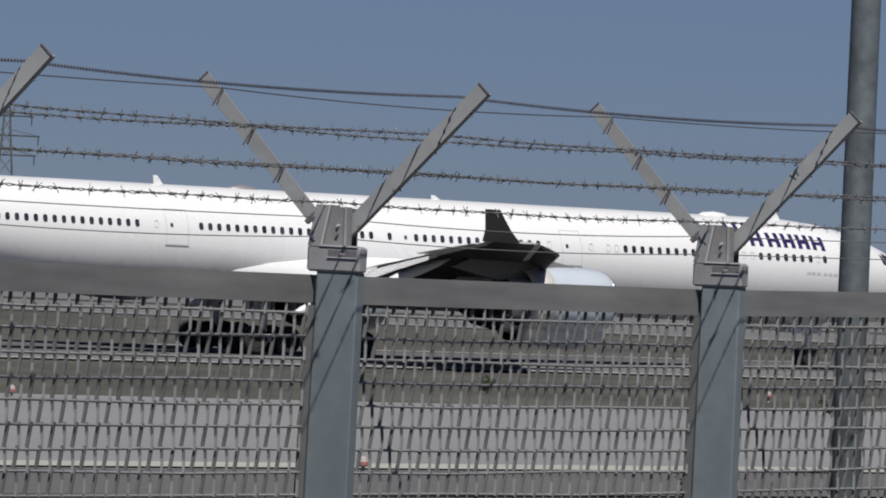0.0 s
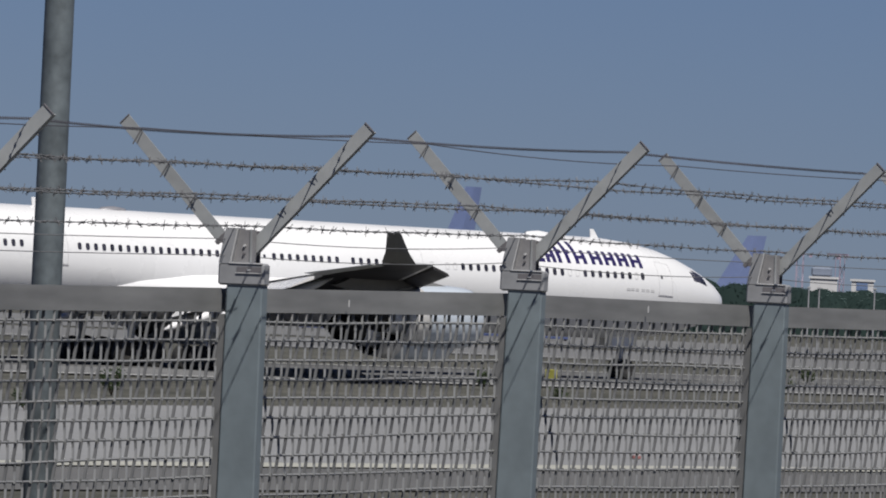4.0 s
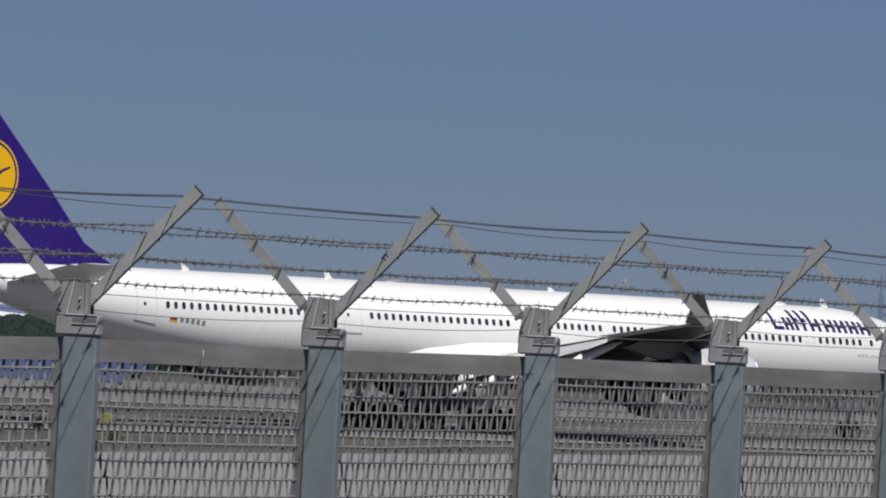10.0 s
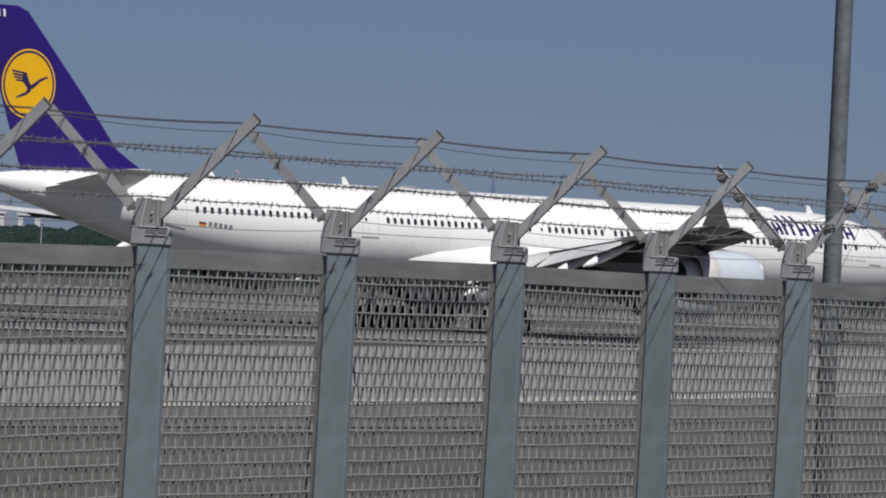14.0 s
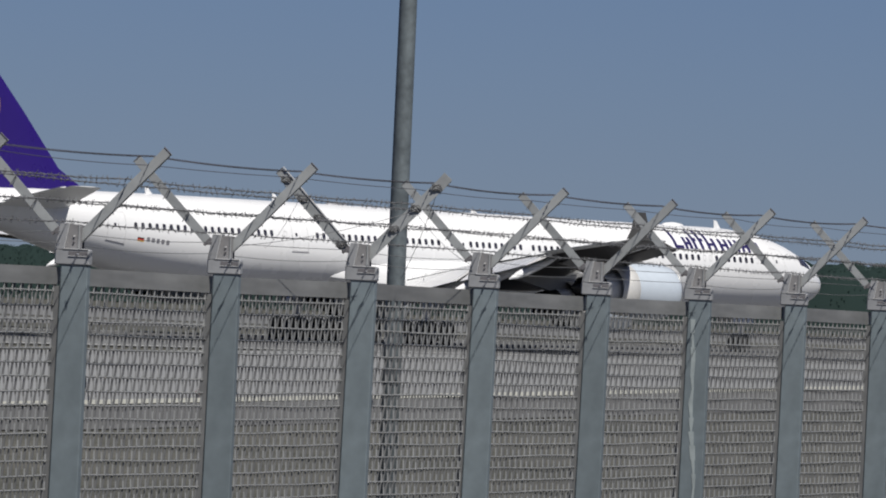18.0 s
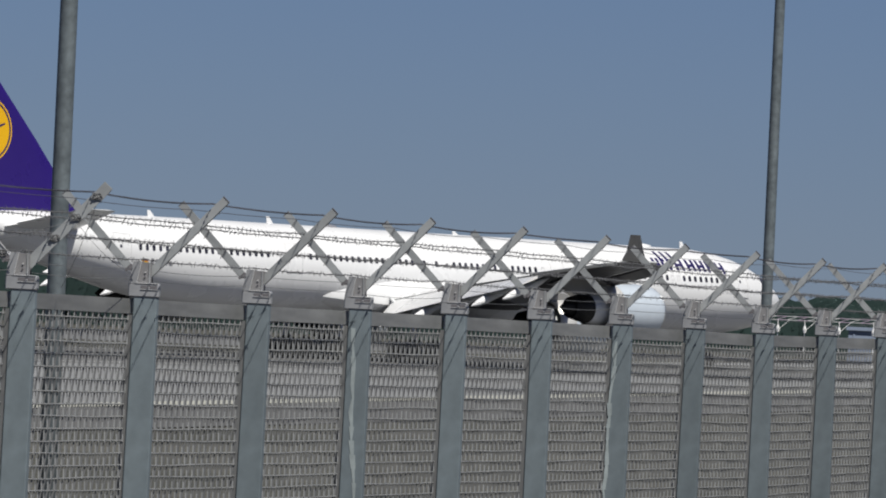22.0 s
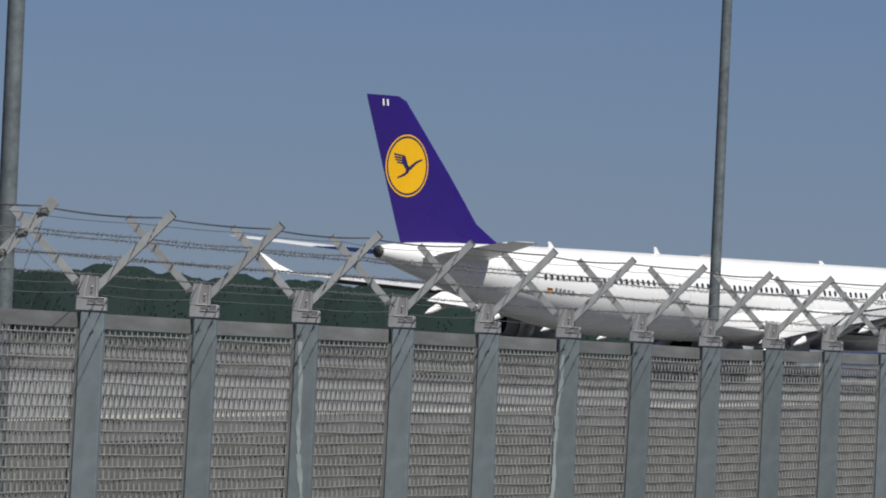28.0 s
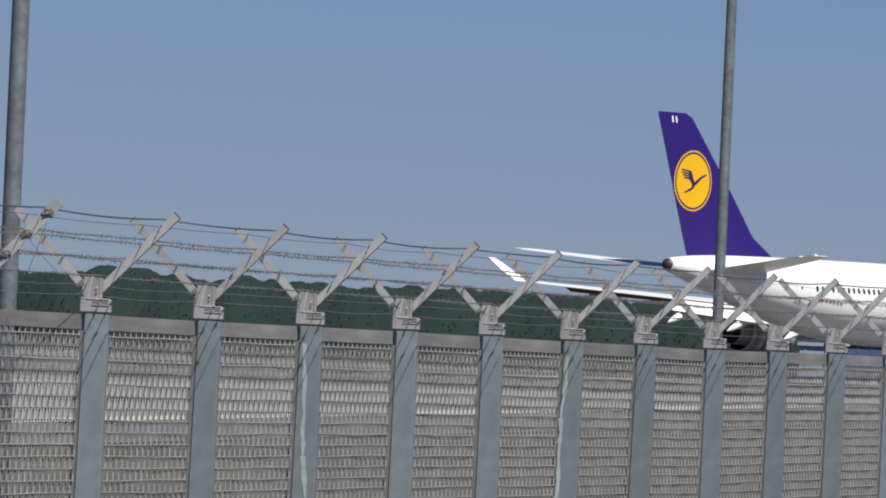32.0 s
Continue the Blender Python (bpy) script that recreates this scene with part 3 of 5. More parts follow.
for i, (a, b_) in enumerate((((0.06, -0.41, 0.455), (0.95, -0.03, 0.02)), ((0.06, -0.30, 0.335), (2.3, -0.05, 0.10)), ((0.06, 0.25, 0.385), (-1.6, -0.02, 0.13)), ((0.06, -0.31, 0.34), (-2.2, 0.05, 0.12)))):
    w = thing("stay_wire", "thin slack stay wire tied to the strained post", "wire", "stay wires", m=Matrix.Translation(collar(9)))
    A, B = Vector(a), Vector(b_)
    part("wire", Shape().tube([A + (B - A) * (k / 8) - Vector((0, 0, 0.03 * 4 * (k / 8) * (1 - k / 8))) for k in range(9)], 0.0013, 4), M["wire"], w)


# ---------------------------------------------------------------- tall poles behind the fence
def tall_pole(x, y, k):
    z0 = land(x, y)
    p = thing("tall_pole", "tall tapered grey-green galvanised steel pole behind the fence", "pole", "tall poles behind the fence", m=Matrix.Translation((x, y, z0)))
    part("shaft", Shape().tube([(0, 0, 0.02), (0, 0, 2.6), (0, 0, 6.0), (0, 0, 9.0)], [0.050 * k, 0.0445 * k, 0.0395 * k, 0.035 * k], 20), M["pole"], p, smooth=True)
    part("base_plate", Shape().chamfered(-0.14, 0.14, -0.14, 0.14, 0.0, 0.022, 0.006), M["pole"], p)
    part("end_cap", Shape().tube([(0, 0, 9.0), (0, 0, 9.03)], [0.037 * k, 0.02], 12), M["pole"], p)
    return p


for x, y, k in ((5.092, 0.598, 1.05), (25.92, 0.6, 1.035), (46.54, 0.612, 0.86), (67.2, 0.6, 0.88)):
    tall_pole(x, y, k)

# ---------------------------------------------------------------- the airliner
# stations are metres aft of the nose; the body sits slightly nose-down on its gear
BODY = [(0.0, 0.04, -0.62), (0.12, 0.36, -0.61), (0.45, 0.72, -0.58), (1.0, 1.08, -0.52), (1.8, 1.45, -0.43), (2.8, 1.82, -0.33), (4.0, 2.16, -0.22),
        (5.4, 2.45, -0.12), (7.0, 2.67, -0.05), (8.8, 2.79, -0.01), (10.5, 2.82, 0.0), (52.0, 2.82, 0.0), (55.0, 2.76, 0.05), (58.0, 2.60, 0.19), (61.0, 2.34, 0.41),
        (64.0, 2.00, 0.70), (67.0, 1.60, 1.03), (69.5, 1.22, 1.31), (71.5, 0.90, 1.50), (73.0, 0.62, 1.62), (73.9, 0.44, 1.68)]
MID = 5.33


def station(l):
    for (a, ra, za), (b, rb, zb) in zip(BODY, BODY[1:]):
        if l <= b:
            k = (l - a) / (b - a)
            return ra + (rb - ra) * k, za + (zb - za) * k
    return BODY[-1][1:]


def tip_down(l):
    return 0.0155 * (l - 33)


def skin(l, phi, side=-1, lift=0.0):
    """A point of the fuselage: phi up from its widest line, in radians; side -1 is its right."""
    r, z = station(l)
    return Vector((-l, side * (r + lift) * math.cos(phi), MID + z + (r + lift) * math.sin(phi) * (0.92 if math.sin(phi) > 0 else 1.0) + tip_down(l)))


def phi_at(l, z):
    """The angle at which the fuselage's side is at height z."""
    r, c = station(l)
    k = (z - MID - c) / r
    return math.asin(max(-1.0, min(1.0, k / 0.92 if k > 0 else k)))


def bp(l, y, z):
    return Vector((-l, y, z + tip_down(l)))


def patch(cells, lift):
    """Curved patches on the fuselage: (l0, l1, phi0, phi1, side, slant)."""
    s = Shape()
    for l0, l1, p0, p1, side, slant in cells:
        n = max(1, math.ceil((p1 - p0) / 0.09))
        for i in range(n):
            a, b = p0 + (p1 - p0) * i / n, p0 + (p1 - p0) * (i + 1) / n
            da, db = slant * i / n, slant * (i + 1) / n
            q = [skin(l0 + da, a, side, lift), skin(l1 + da, a, side, lift), skin(l1 + db, b, side, lift), skin(l0 + db, b, side, lift)]
            w = [skin(l0 + da, a, side, -0.01), skin(l1 + da, a, side, -0.01), skin(l1 + db, b, side, -0.01), skin(l0 + db, b, side, -0.01)]
            s.hexa(w + q)
    return s


def foil(le, te, z, y, thick, n=9):
    """A section of a wing as points: upper side from the trailing to the leading edge, then below."""
    up, low = [], []
    for i in range(n + 1):
        k = i / n
        h = thick * (1.48 * math.sqrt(k) - 0.63 * k - 1.76 * k * k + 1.42 * k ** 3 - 0.51 * k ** 4)
        up.append((le + (te - le) * k, y, z + h))
        low.append((le + (te - le) * k, y, z - h * 0.75))
    return up[::-1] + low[1:-1]


def wing_shape(rows, side):
    return Shape().loft([[bp(l, side * y, z) for l, y, z in foil(*r)] for r in rows])


FIN = [(7.5, 61.9, 71.85, 0.50), (8.45, 63.7, 72.25, 0.48), (9.05, 64.8, 72.5, 0.44), (12.0, 67.5, 73.65, 0.34), (16.35, 71.75, 75.34, 0.19), (16.62, 72.5, 75.42, 0.12)]


def fin_at(z):
    for a, b in zip(FIN, FIN[1:]):
        if z <= b[0]:
            k = (z - a[0]) / (b[0] - a[0])
            return [a[i] + (b[i] - a[i]) * k for i in range(1, 4)]
    return FIN[-1][1:]


def fin_half(l, z):
    le, te, t = fin_at(z)
    k = min(1.0, max(0.0, (l - le) / (te - le)))
    return t * (1.48 * math.sqrt(k) - 0.63 * k - 1.76 * k * k + 1.42 * k ** 3 - 0.51 * k ** 4)


def fin_shape(k0, k1, inset=0.0):
    rings = []
    for z, le, te, t in FIN:
        right, left = [], []
        for i in range(11):
            l = le + (te - le) * (k0 + (k1 - k0) * i / 10)
            h = max(0.012, fin_half(l, z))
            right.append(bp(l, -h, z))
            left.append(bp(l, h, z))
        rings.append(right + left[::-1])
    return Shape().loft(rings)


def on_fin(outline, lift, side=-1):
    """A plain shape laid on the fin: (metres forward of the emblem's centre, metres above it)."""
    s = Shape()
    c = Vector((sum(p[0] for p in outline) / len(outline), sum(p[1] for p in outline) / len(outline)))
    v = []
    rings = 6
    for j in range(rings + 1):
        for u, w in outline:
            p = c + (Vector((u, w)) - c) * (j / rings)
            l, z = 71.62 - p.x, 12.38 + p.y
            v.append(bp(l, side * (fin_half(l, z) + lift), z))
    k = len(outline)
    f = [(j * k + i, j * k + (i + 1) % k, j * k + k + (i + 1) % k, j * k + k + i) for j in range(rings) for i in range(k)]
    return s.add(v, f)


def fin_ring(r0, r1, lift, side=-1):
    s, v, n = Shape(), [], 48
    for i in range(n):
        a = 2 * math.pi * i / n
        for r in (r0, r1):
            l, z = 71.62 - r * math.cos(a), 12.38 + r * math.sin(a)
            v.append(bp(l, side * (fin_half(l, z) + lift), z))
    return s.add(v, [(2 * i, 2 * i + 1, (2 * i + 3) % (2 * n), (2 * i + 2) % (2 * n)) for i in range(n)])


def nacelle_ring(l, r, y, z, n=28):
    return [bp(l, y + r * math.cos(2 * math.pi * i / n), z + r * math.sin(2 * math.pi * i / n)) for i in range(n)]


def wheel(parent, x, y, z, r, w):
    prof = [(0.55 * r, -w / 2), (0.86 * r, -w / 2), (0.97 * r, -w * 0.36), (r, -w * 0.15), (r, w * 0.15), (0.97 * r, w * 0.36), (0.86 * r, w / 2), (0.55 * r, w / 2)]
    s = Shape()
    rings = [[Vector((x + q * math.cos(2 * math.pi * i / 24), y + d, z + q * math.sin(2 * math.pi * i / 24))) for i in range(24)] for q, d in prof]
    s.loft(rings, caps=False)
    t = part("tyre", soft_edges(s.mesh("tyre", M["tyre"])), None, parent)
    part("rim", Shape().loft([[Vector((x + q * math.cos(2 * math.pi * i / 16), y + d, z + q * math.sin(2 * math.pi * i / 16))) for i in range(16)]
                              for q, d in ((0.2 * r, -w * 0.30), (0.56 * r, -w * 0.40), (0.56 * r, w * 0.40), (0.2 * r, w * 0.30))]), M["dark"], parent, smooth=False)
    return t


def airliner():
    a = thing("airliner", "long white four-engined airliner with a deep blue tail", "airliner")
    # fuselage
    ls = sorted({b[0] for b in BODY} | {l * 2.0 for l in range(5, 37)})
    rings = [[skin(l, 2 * math.pi * i / 48, 1) for i in range(48)] for l in ls]
    body = part("fuselage", soft_edges(Shape().loft(rings).mesh("fuselage", M["white"]), 50), None, a, "glossy white fuselage")
    part("tail_exhaust", Shape().tube([bp(73.6, 0, MID + 1.67), bp(74.05, 0, MID + 1.69)], [0.43, 0.36], 20), M["dark"], body, "dark exhaust at the tail end", True)
    # cabin windows
    w, h = 0.125, 0.185
    outline = [(w * math.copysign(abs(math.cos(t)) ** 0.6, math.cos(t)), h * math.copysign(abs(math.sin(t)) ** 0.6, math.sin(t))) for t in [math.pi * 2 * i / 12 for i in range(12)]]
    pane = Shape().prism(outline, -0.012, 0.004)
    pane = soft_edges(pane.mesh("window", M["glass"]), 40)
    sash = Shape().loft([[Vector((x * k, y, z * k)) for x, z in outline] for k, y in ((0.86, 0.0), (0.86, -0.006), (1.05, -0.006), (1.05, 0.0))], caps=False).mesh("blank", M["line"])
    for l0, l1, data in ((50.17, 60.77, pane), (36.28, 46.41, pane), (35.16, 35.16, pane), (29.29, 33.55, pane), (26.07, 28.2, pane), (13.72, 20.65, pane), (8.91, 12.1, pane), (7.94, 7.94, pane),
                         (49.05, 49.05, sash), (25.4, 25.4, sash), (22.8, 22.8, sash), (21.2, 21.73, sash), (12.64, 13.18, sash), (8.42, 8.42, sash)):
        n = round((l1 - l0) / 0.533)
        for i in range(n + 1):
            l = l0 + (l1 - l0) * i / max(1, n)
            for side in (-1, 1):
                p = skin(l, phi_at(l, 5.985), side, 0.002)
                m = Matrix.Translation(p) @ Matrix.Rotation(-side * -phi_at(l, 5.985), 4, "X") @ (Matrix.Rotation(math.pi, 4, "Z") if side > 0 else Matrix.Identity(4))
                part("window" if data is pane else "window_blank", data, None, body, m=m)
    # cockpit windows
    for l0, l1, p0, p1 in ((2.20, 2.70, 0.48, 0.90), (2.71, 3.21, 0.47, 0.88), (3.22, 3.50, 0.46, 0.76)):
        for side in (-1, 1):
            part("cockpit_window", patch([(l0, l1, p0, p1, side, 0.12)], 0.008), M["glass"], body, "dark cockpit window")
    # doors: a fine outline, a port and a sill strip
    for l, width, port in ((6.14, 1.10, 0.28), (24.0, 1.25, 0.29), (47.82, 1.30, 0.32), (62.12, 1.30, 0.14), (34.35, 0.75, -0.16)):
        for side in (-1, 1):
            top, low = phi_at(l, 6.75), phi_at(l, 5.02)
            x0, x1, t = l - width / 2, l + width / 2, 0.028
            cells = [(x0, x0 + t, low, top, side, 0), (x1 - t, x1, low, top, side, 0), (x0, x1, top - 0.010, top, side, 0), (x0, x1, low, low + 0.010, side, 0)]
            if width > 1:
                part("door", patch(cells, 0.006), M["line"], body, "white cabin door with a fine outline")
                part("door_sill", patch([(x0 - 0.05, x1 + 0.05, low - 0.03, low - 0.012, side, 0)], 0.012), M["bar"], body, "grey sill strip")
            part("door_port", patch([(l + port - 0.08, l + port + 0.08, phi_at(l, 5.88), phi_at(l, 6.06), side, 0)], 0.008), M["glass"], body)
    # marking on the forward side: plain strokes of its size and colour
    low, mid, high = 6.48, 7.18, 7.60
    for l0, l1, tops in ((15.55, 14.75, (high, 0)), (14.62, 13.95, (mid, mid)), (13.80, 13.32, (high, 0)), (13.20, 12.72, (high, 0)), (12.58, 11.78, (high, mid)), (11.45, 10.68, (mid, mid)), (10.48, 9.72, (mid, mid)),
                         (9.52, 8.78, (mid, mid)), (8.58, 7.76, (mid, mid))):
        f = lambda z: phi_at(12, z)
        cells = [(l0 - 0.25, l0, f(low), f(tops[0]), -1, 0.0)]
        if tops[1]:
            cells += [(l1, l1 + 0.25, f(low), f(tops[1]), -1, 0.0), (l1 + 0.25, l0 - 0.25, f(6.74), f(6.90), -1, 0.0)]
        else:
            z = low if l0 > 15 else 6.98
            cells.append((l1 + (0.0 if l0 > 15 else 0.05), l0 - 0.25, f(z), f(z + 0.19), -1, 0.0))
        part("marking", patch(cells, 0.010), M["ink"], body, "dark blue strokes of the fuselage marking")
    for x in (7.1, 7.45, 7.8, 8.25, 8.6, 8.9):
        part("small_marking", patch([(x, x + 0.26, -0.045, 0.005, -1, 0)], 0.008), M["line"], body)
    # small flag and a row of small bars by the rear door
    for i, mt in enumerate(("black", "red", "gold")):
        part("flag_band", patch([(60.10, 60.58, phi_at(60.3, 5.24 - 0.075 * i), phi_at(60.3, 5.315 - 0.075 * i), -1, 0)], 0.010), M[mt], body)
    for i in range(5):
        part("small_marking", patch([(59.68 - 0.36 * i, 59.90 - 0.36 * i, phi_at(59.5, 5.08), phi_at(59.5, 5.32), -1, 0)], 0.010), M["bar"], body)
    # blades on the roof
    for l, hh in ((9.2, 0.46), (47.2, 0.42), (57.55, 0.36), (30.5, 0.2), (66.0, 0.2)):
        z = MID + station(l)[1] + station(l)[0] * 0.92
        s = Shape()
        s.hexa([bp(l - 0.28, -0.03, z - 0.03), bp(l + 0.28, -0.03, z - 0.03), bp(l + 0.28, 0.03, z - 0.03), bp(l - 0.28, 0.03, z - 0.03),
                bp(l + 0.10, -0.012, z + hh), bp(l + 0.34, -0.012, z + hh), bp(l + 0.34, 0.012, z + hh), bp(l + 0.10, 0.012, z + hh)])
        part("antenna_blade", s, M["white"], body)
    for l, c in ((13.2, "white"), (42.2, "bar")):
        z = MID + 2.58
        rr = [[bp(l + q * 0.95, 0.42 * k * math.cos(t), z + 0.22 * k * max(0.0, math.sin(t)) - 0.02) for t in [math.pi * i / 9 for i in range(10)]] for q, k in ((-1, 0.05), (-0.7, 0.7), (0, 1), (0.7, 0.7), (1, 0.05))]
        part("radome", Shape().loft(rr, closed=False, caps=False), M[c], body, "low rounded fairing on the roof", True)
    # wing root fairing
    rr = []
    for l, k in ((22.5, 0.05), (24.5, 0.6), (27, 0.95), (32, 1.0), (36, 1.0), (39, 0.93), (42, 0.74), (44.5, 0.50), (46.4, 0.22), (47.3, 0.05)):
        half = [(2.35, 5.25), (2.85, 4.85), (3.15, 4.35), (3.30, 3.80), (3.22, 3.25), (2.75, 2.75), (1.7, 2.42)]
        ring = [(y, z) for y, z in half] + [(0, 2.35)] + [(-y, z) for y, z in half[::-1]]
        rr.append([bp(l, y * (0.45 + 0.55 * k), 4.3 + (z - 4.3) * (0.30 + 0.70 * k)) for y, z in ring])
    part("wing_root_fairing", soft_edges(Shape().loft(rr, closed=False, caps=False).mesh("fairing", M["white"])), None, a, "white belly fairing")
    # wings
    rows = [(24.6, 38.9, 3.25, 0.0, 0.80), (26.4, 39.3, 3.62, 2.8, 0.74), (32.6, 41.6, 4.62, 11.0, 0.46), (38.9, 45.0, 5.36, 20.0, 0.29), (45.6, 48.9, 6.10, 29.7, 0.14), (46.2, 49.2, 6.18, 30.4, 0.11)]
    for side in (-1, 1):
        wg = part("wing", soft_edges(wing_shape(rows, side).mesh("wing", M["wing"]), 40), None, a, "swept grey wing")
        # second lower skin, its shade painted as a darker colour
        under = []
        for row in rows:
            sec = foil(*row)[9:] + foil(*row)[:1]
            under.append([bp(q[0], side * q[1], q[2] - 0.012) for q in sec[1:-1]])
        part("underwing_skin", soft_edges(Shape().loft(under, closed=False, caps=False).mesh("underwing", M["underwing"]), 40), None, wg, "lower wing skin, underside shade in its dark colour")
        wl = [(47.3, 49.5, 30.42, 6.16, 0.09), (48.35, 49.85, 31.1, 6.70, 0.07), (49.65, 50.5, 31.95, 7.66, 0.05)]
        rr = []
        for le, te, y, z, t in wl:
            rr.append([bp(le + (te - le) * k, side * (y + t * q), z) for k, q in ((0, 0), (0.25, 0.9), (0.6, 0.8), (1, 0), (0.6, -0.8), (0.25, -0.9))])
        # white winglet: shaded outer face coloured grey, sunlit inner face a white skin
        wlt = part("winglet", Shape().loft(rr), M["winglet"], wg, "upturned winglet leaning outward, outer shade in its grey")
        inner = [[bp(le + (te - le) * k, side * (y - t * 0.9 - 0.012 - d), z) for k, d in ((0.04, 0.0), (0.96, 0.0), (0.96, 0.006), (0.04, 0.006))] for le, te, y, z, t in wl]
        part("winglet_inner_skin", Shape().loft(inner), M["white"], wlt, "white inner side of the winglet")
        for y0, y1, l0, l1, z0, z1, d0, d1 in ((3.2, 10.8, 38.6, 40.9, 4.00, 4.80, 1.45, 1.15), (11.3, 19.8, 41.1, 44.4, 4.72, 5.38, 1.10, 0.76)):
            top = [[bp(l0 + c, side * y0, z0 - q) for c, q in ((0, 0), (0.8, d0 * 0.26), (2.1, d0), (2.1, d0 + 0.03), (0, 0.16))],
                   [bp(l1 + c, side * y1, z1 - q) for c, q in ((0, 0), (0.8, d1 * 0.26), (2.1, d1), (2.1, d1 + 0.03), (0, 0.14))]]
            fp = part("flap", Shape().loft(top), M["white"], wg, "pale trailing edge flap lowered")
            # thin sheet under the flap with the shade in its colour
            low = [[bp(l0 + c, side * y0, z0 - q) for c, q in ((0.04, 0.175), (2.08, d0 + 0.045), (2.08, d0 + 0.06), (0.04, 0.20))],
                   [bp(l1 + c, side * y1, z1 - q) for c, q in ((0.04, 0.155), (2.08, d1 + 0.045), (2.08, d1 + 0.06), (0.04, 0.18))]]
            part("flap_underside", Shape().loft(low), M["underwing"], fp, "lower side of the flap, shade in its dark colour")
        # slats lowered along the outer leading edge, underside shade in their dark colour
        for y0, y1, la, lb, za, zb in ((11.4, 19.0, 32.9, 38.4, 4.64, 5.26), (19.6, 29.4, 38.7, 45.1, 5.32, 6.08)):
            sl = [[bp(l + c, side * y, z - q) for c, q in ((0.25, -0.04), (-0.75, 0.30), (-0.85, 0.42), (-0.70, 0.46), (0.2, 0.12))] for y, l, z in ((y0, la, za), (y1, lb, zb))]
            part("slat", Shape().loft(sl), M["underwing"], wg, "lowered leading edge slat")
        part("aileron", Shape().loft([[bp(l, side * y, z + d) for l, d in ((la, 0.08), (lb, 0.0), (lb, -0.03), (la, -0.08))] for y, la, lb, z in ((20.2, 44.9, 45.9, 5.38), (28.8, 48.0, 48.8, 6.04))]), M["belly"], wg)
        # pods that droop behind the lowered flaps: span, station and height of the flap's trailing edge
        for y, l, z in ((4.6, 41.1, 2.75), (8.1, 42.18, 3.26), (11.8, 43.4, 3.68), (15.4, 44.8, 4.12), (19.2, 46.25, 4.55)):
            pts = [bp(l + d, side * y, z + q) for d, q in ((-3.0, 0.62), (-2.2, 0.34), (-1.3, 0.05), (-0.3, -0.32), (0.5, -0.62), (1.05, -0.80))]
            part("flap_fairing", Shape().tube(pts, [0.05, 0.17, 0.26, 0.27, 0.19, 0.03], 12), M["white"], wg, "pale pod drooping under the flap", True)
        # engines
        for y, l, z in ((9.3, 27.0, 2.60), (19.3, 33.8, 3.48)):
            ring = lambda d, r: nacelle_ring(l + d, r, side * y, z)
            e = part("engine", soft_edges(Shape().loft([ring(d, r) for d, r in ((0.55, 1.28), (0.5, 1.36), (0.62, 1.45), (1.0, 1.54), (2.0, 1.61), (3.4, 1.56), (4.8, 1.43), (5.4, 1.36), (5.4, 1.335))], caps=False).mesh("engine", M["nacelle"]), 60), None, wg, "pale blue-grey engine nacelle")
            part("intake_lip", Shape().loft([ring(d, r) for d, r in ((0.62, 1.27), (0.49, 1.32), (0.50, 1.385), (0.66, 1.468), (0.66, 1.455))], caps=False), M["metal"], e, "bare metal intake lip", True)
            part("intake", Shape().loft([ring(d, r) for d, r in ((0.62, 1.27), (0.9, 1.22), (1.4, 1.22), (1.5, 0.35), (1.1, 0.05))], caps=False), M["dark"], e, "dark fan intake", True)
            part("nozzle_ring", Shape().loft([ring(d, r) for d, r in ((4.15, 1.500), (4.16, 1.512), (4.8, 1.445), (5.43, 1.372), (5.43, 1.334))], caps=False), M["cowlmetal"], e, "pale bare metal ring round the fan nozzle", True)
            part("core_cowl", Shape().loft([ring(d, r) for d, r in ((4.3, 1.00), (5.4, 0.98), (6.3, 0.88))], caps=False), M["belly"], e, "pale grey core cowl", True)
            part("core_nozzle", Shape().loft([ring(d, r) for d, r in ((6.28, 0.90), (6.7, 0.82), (7.6, 0.64), (7.6, 0.60), (7.1, 0.57))], caps=False), M["engine_black"], e, "near-black exhaust nozzle", True)
            # duct walls near-black: shade inside the gap is in their colour
            part("fan_duct", Shape().loft([ring(d, r) for d, r in ((5.39, 1.332), (4.4, 1.30), (4.3, 0.985))], caps=False), M["engine_black"], e, "fan duct, shade of the gap in its near-black", True)
            part("exhaust_cone", Shape().loft([ring(d, r) for d, r in ((7.0, 0.56), (7.9, 0.38), (8.5, 0.04))], caps=False), M["engine_black"], e, "dark exhaust cone", True)
            zt = z + tip_down(l)
            part("pylon", Shape().prism([(-(l + 1.4), zt + 1.45), (-(l + 6.6), zt + 0.85), (-(l + 9.5), zt + 1.5), (-(l + 7.8), zt + 2.1), (-(l + 4.0), zt + 1.95)],
                                        side * y - 0.22, side * y + 0.22), M["winglet"], e, "grey engine pylon")
        # tailplane
        st = [(64.8, 70.9, 6.75, 0.9, 0.34), (66.2, 71.3, 6.92, 2.6, 0.28), (72.2, 74.7, 7.75, 11.3, 0.10), (72.8, 74.8, 7.78, 11.6, 0.06)]
        tp = part("tailplane", soft_edges(wing_shape(st, side).mesh("tailplane", M["belly"]), 40), None, a, "pale grey swept tailplane")
        part("elevator", Shape().loft([[bp(l, side * y, z + d) for l, d in ((la, 0.05), (lb, 0.0), (lb, -0.02), (la, -0.05))] for y, la, lb, z in ((2.9, 71.2, 71.9, 6.95), (10.8, 74.45, 74.95, 7.70))]), M["white"], tp)
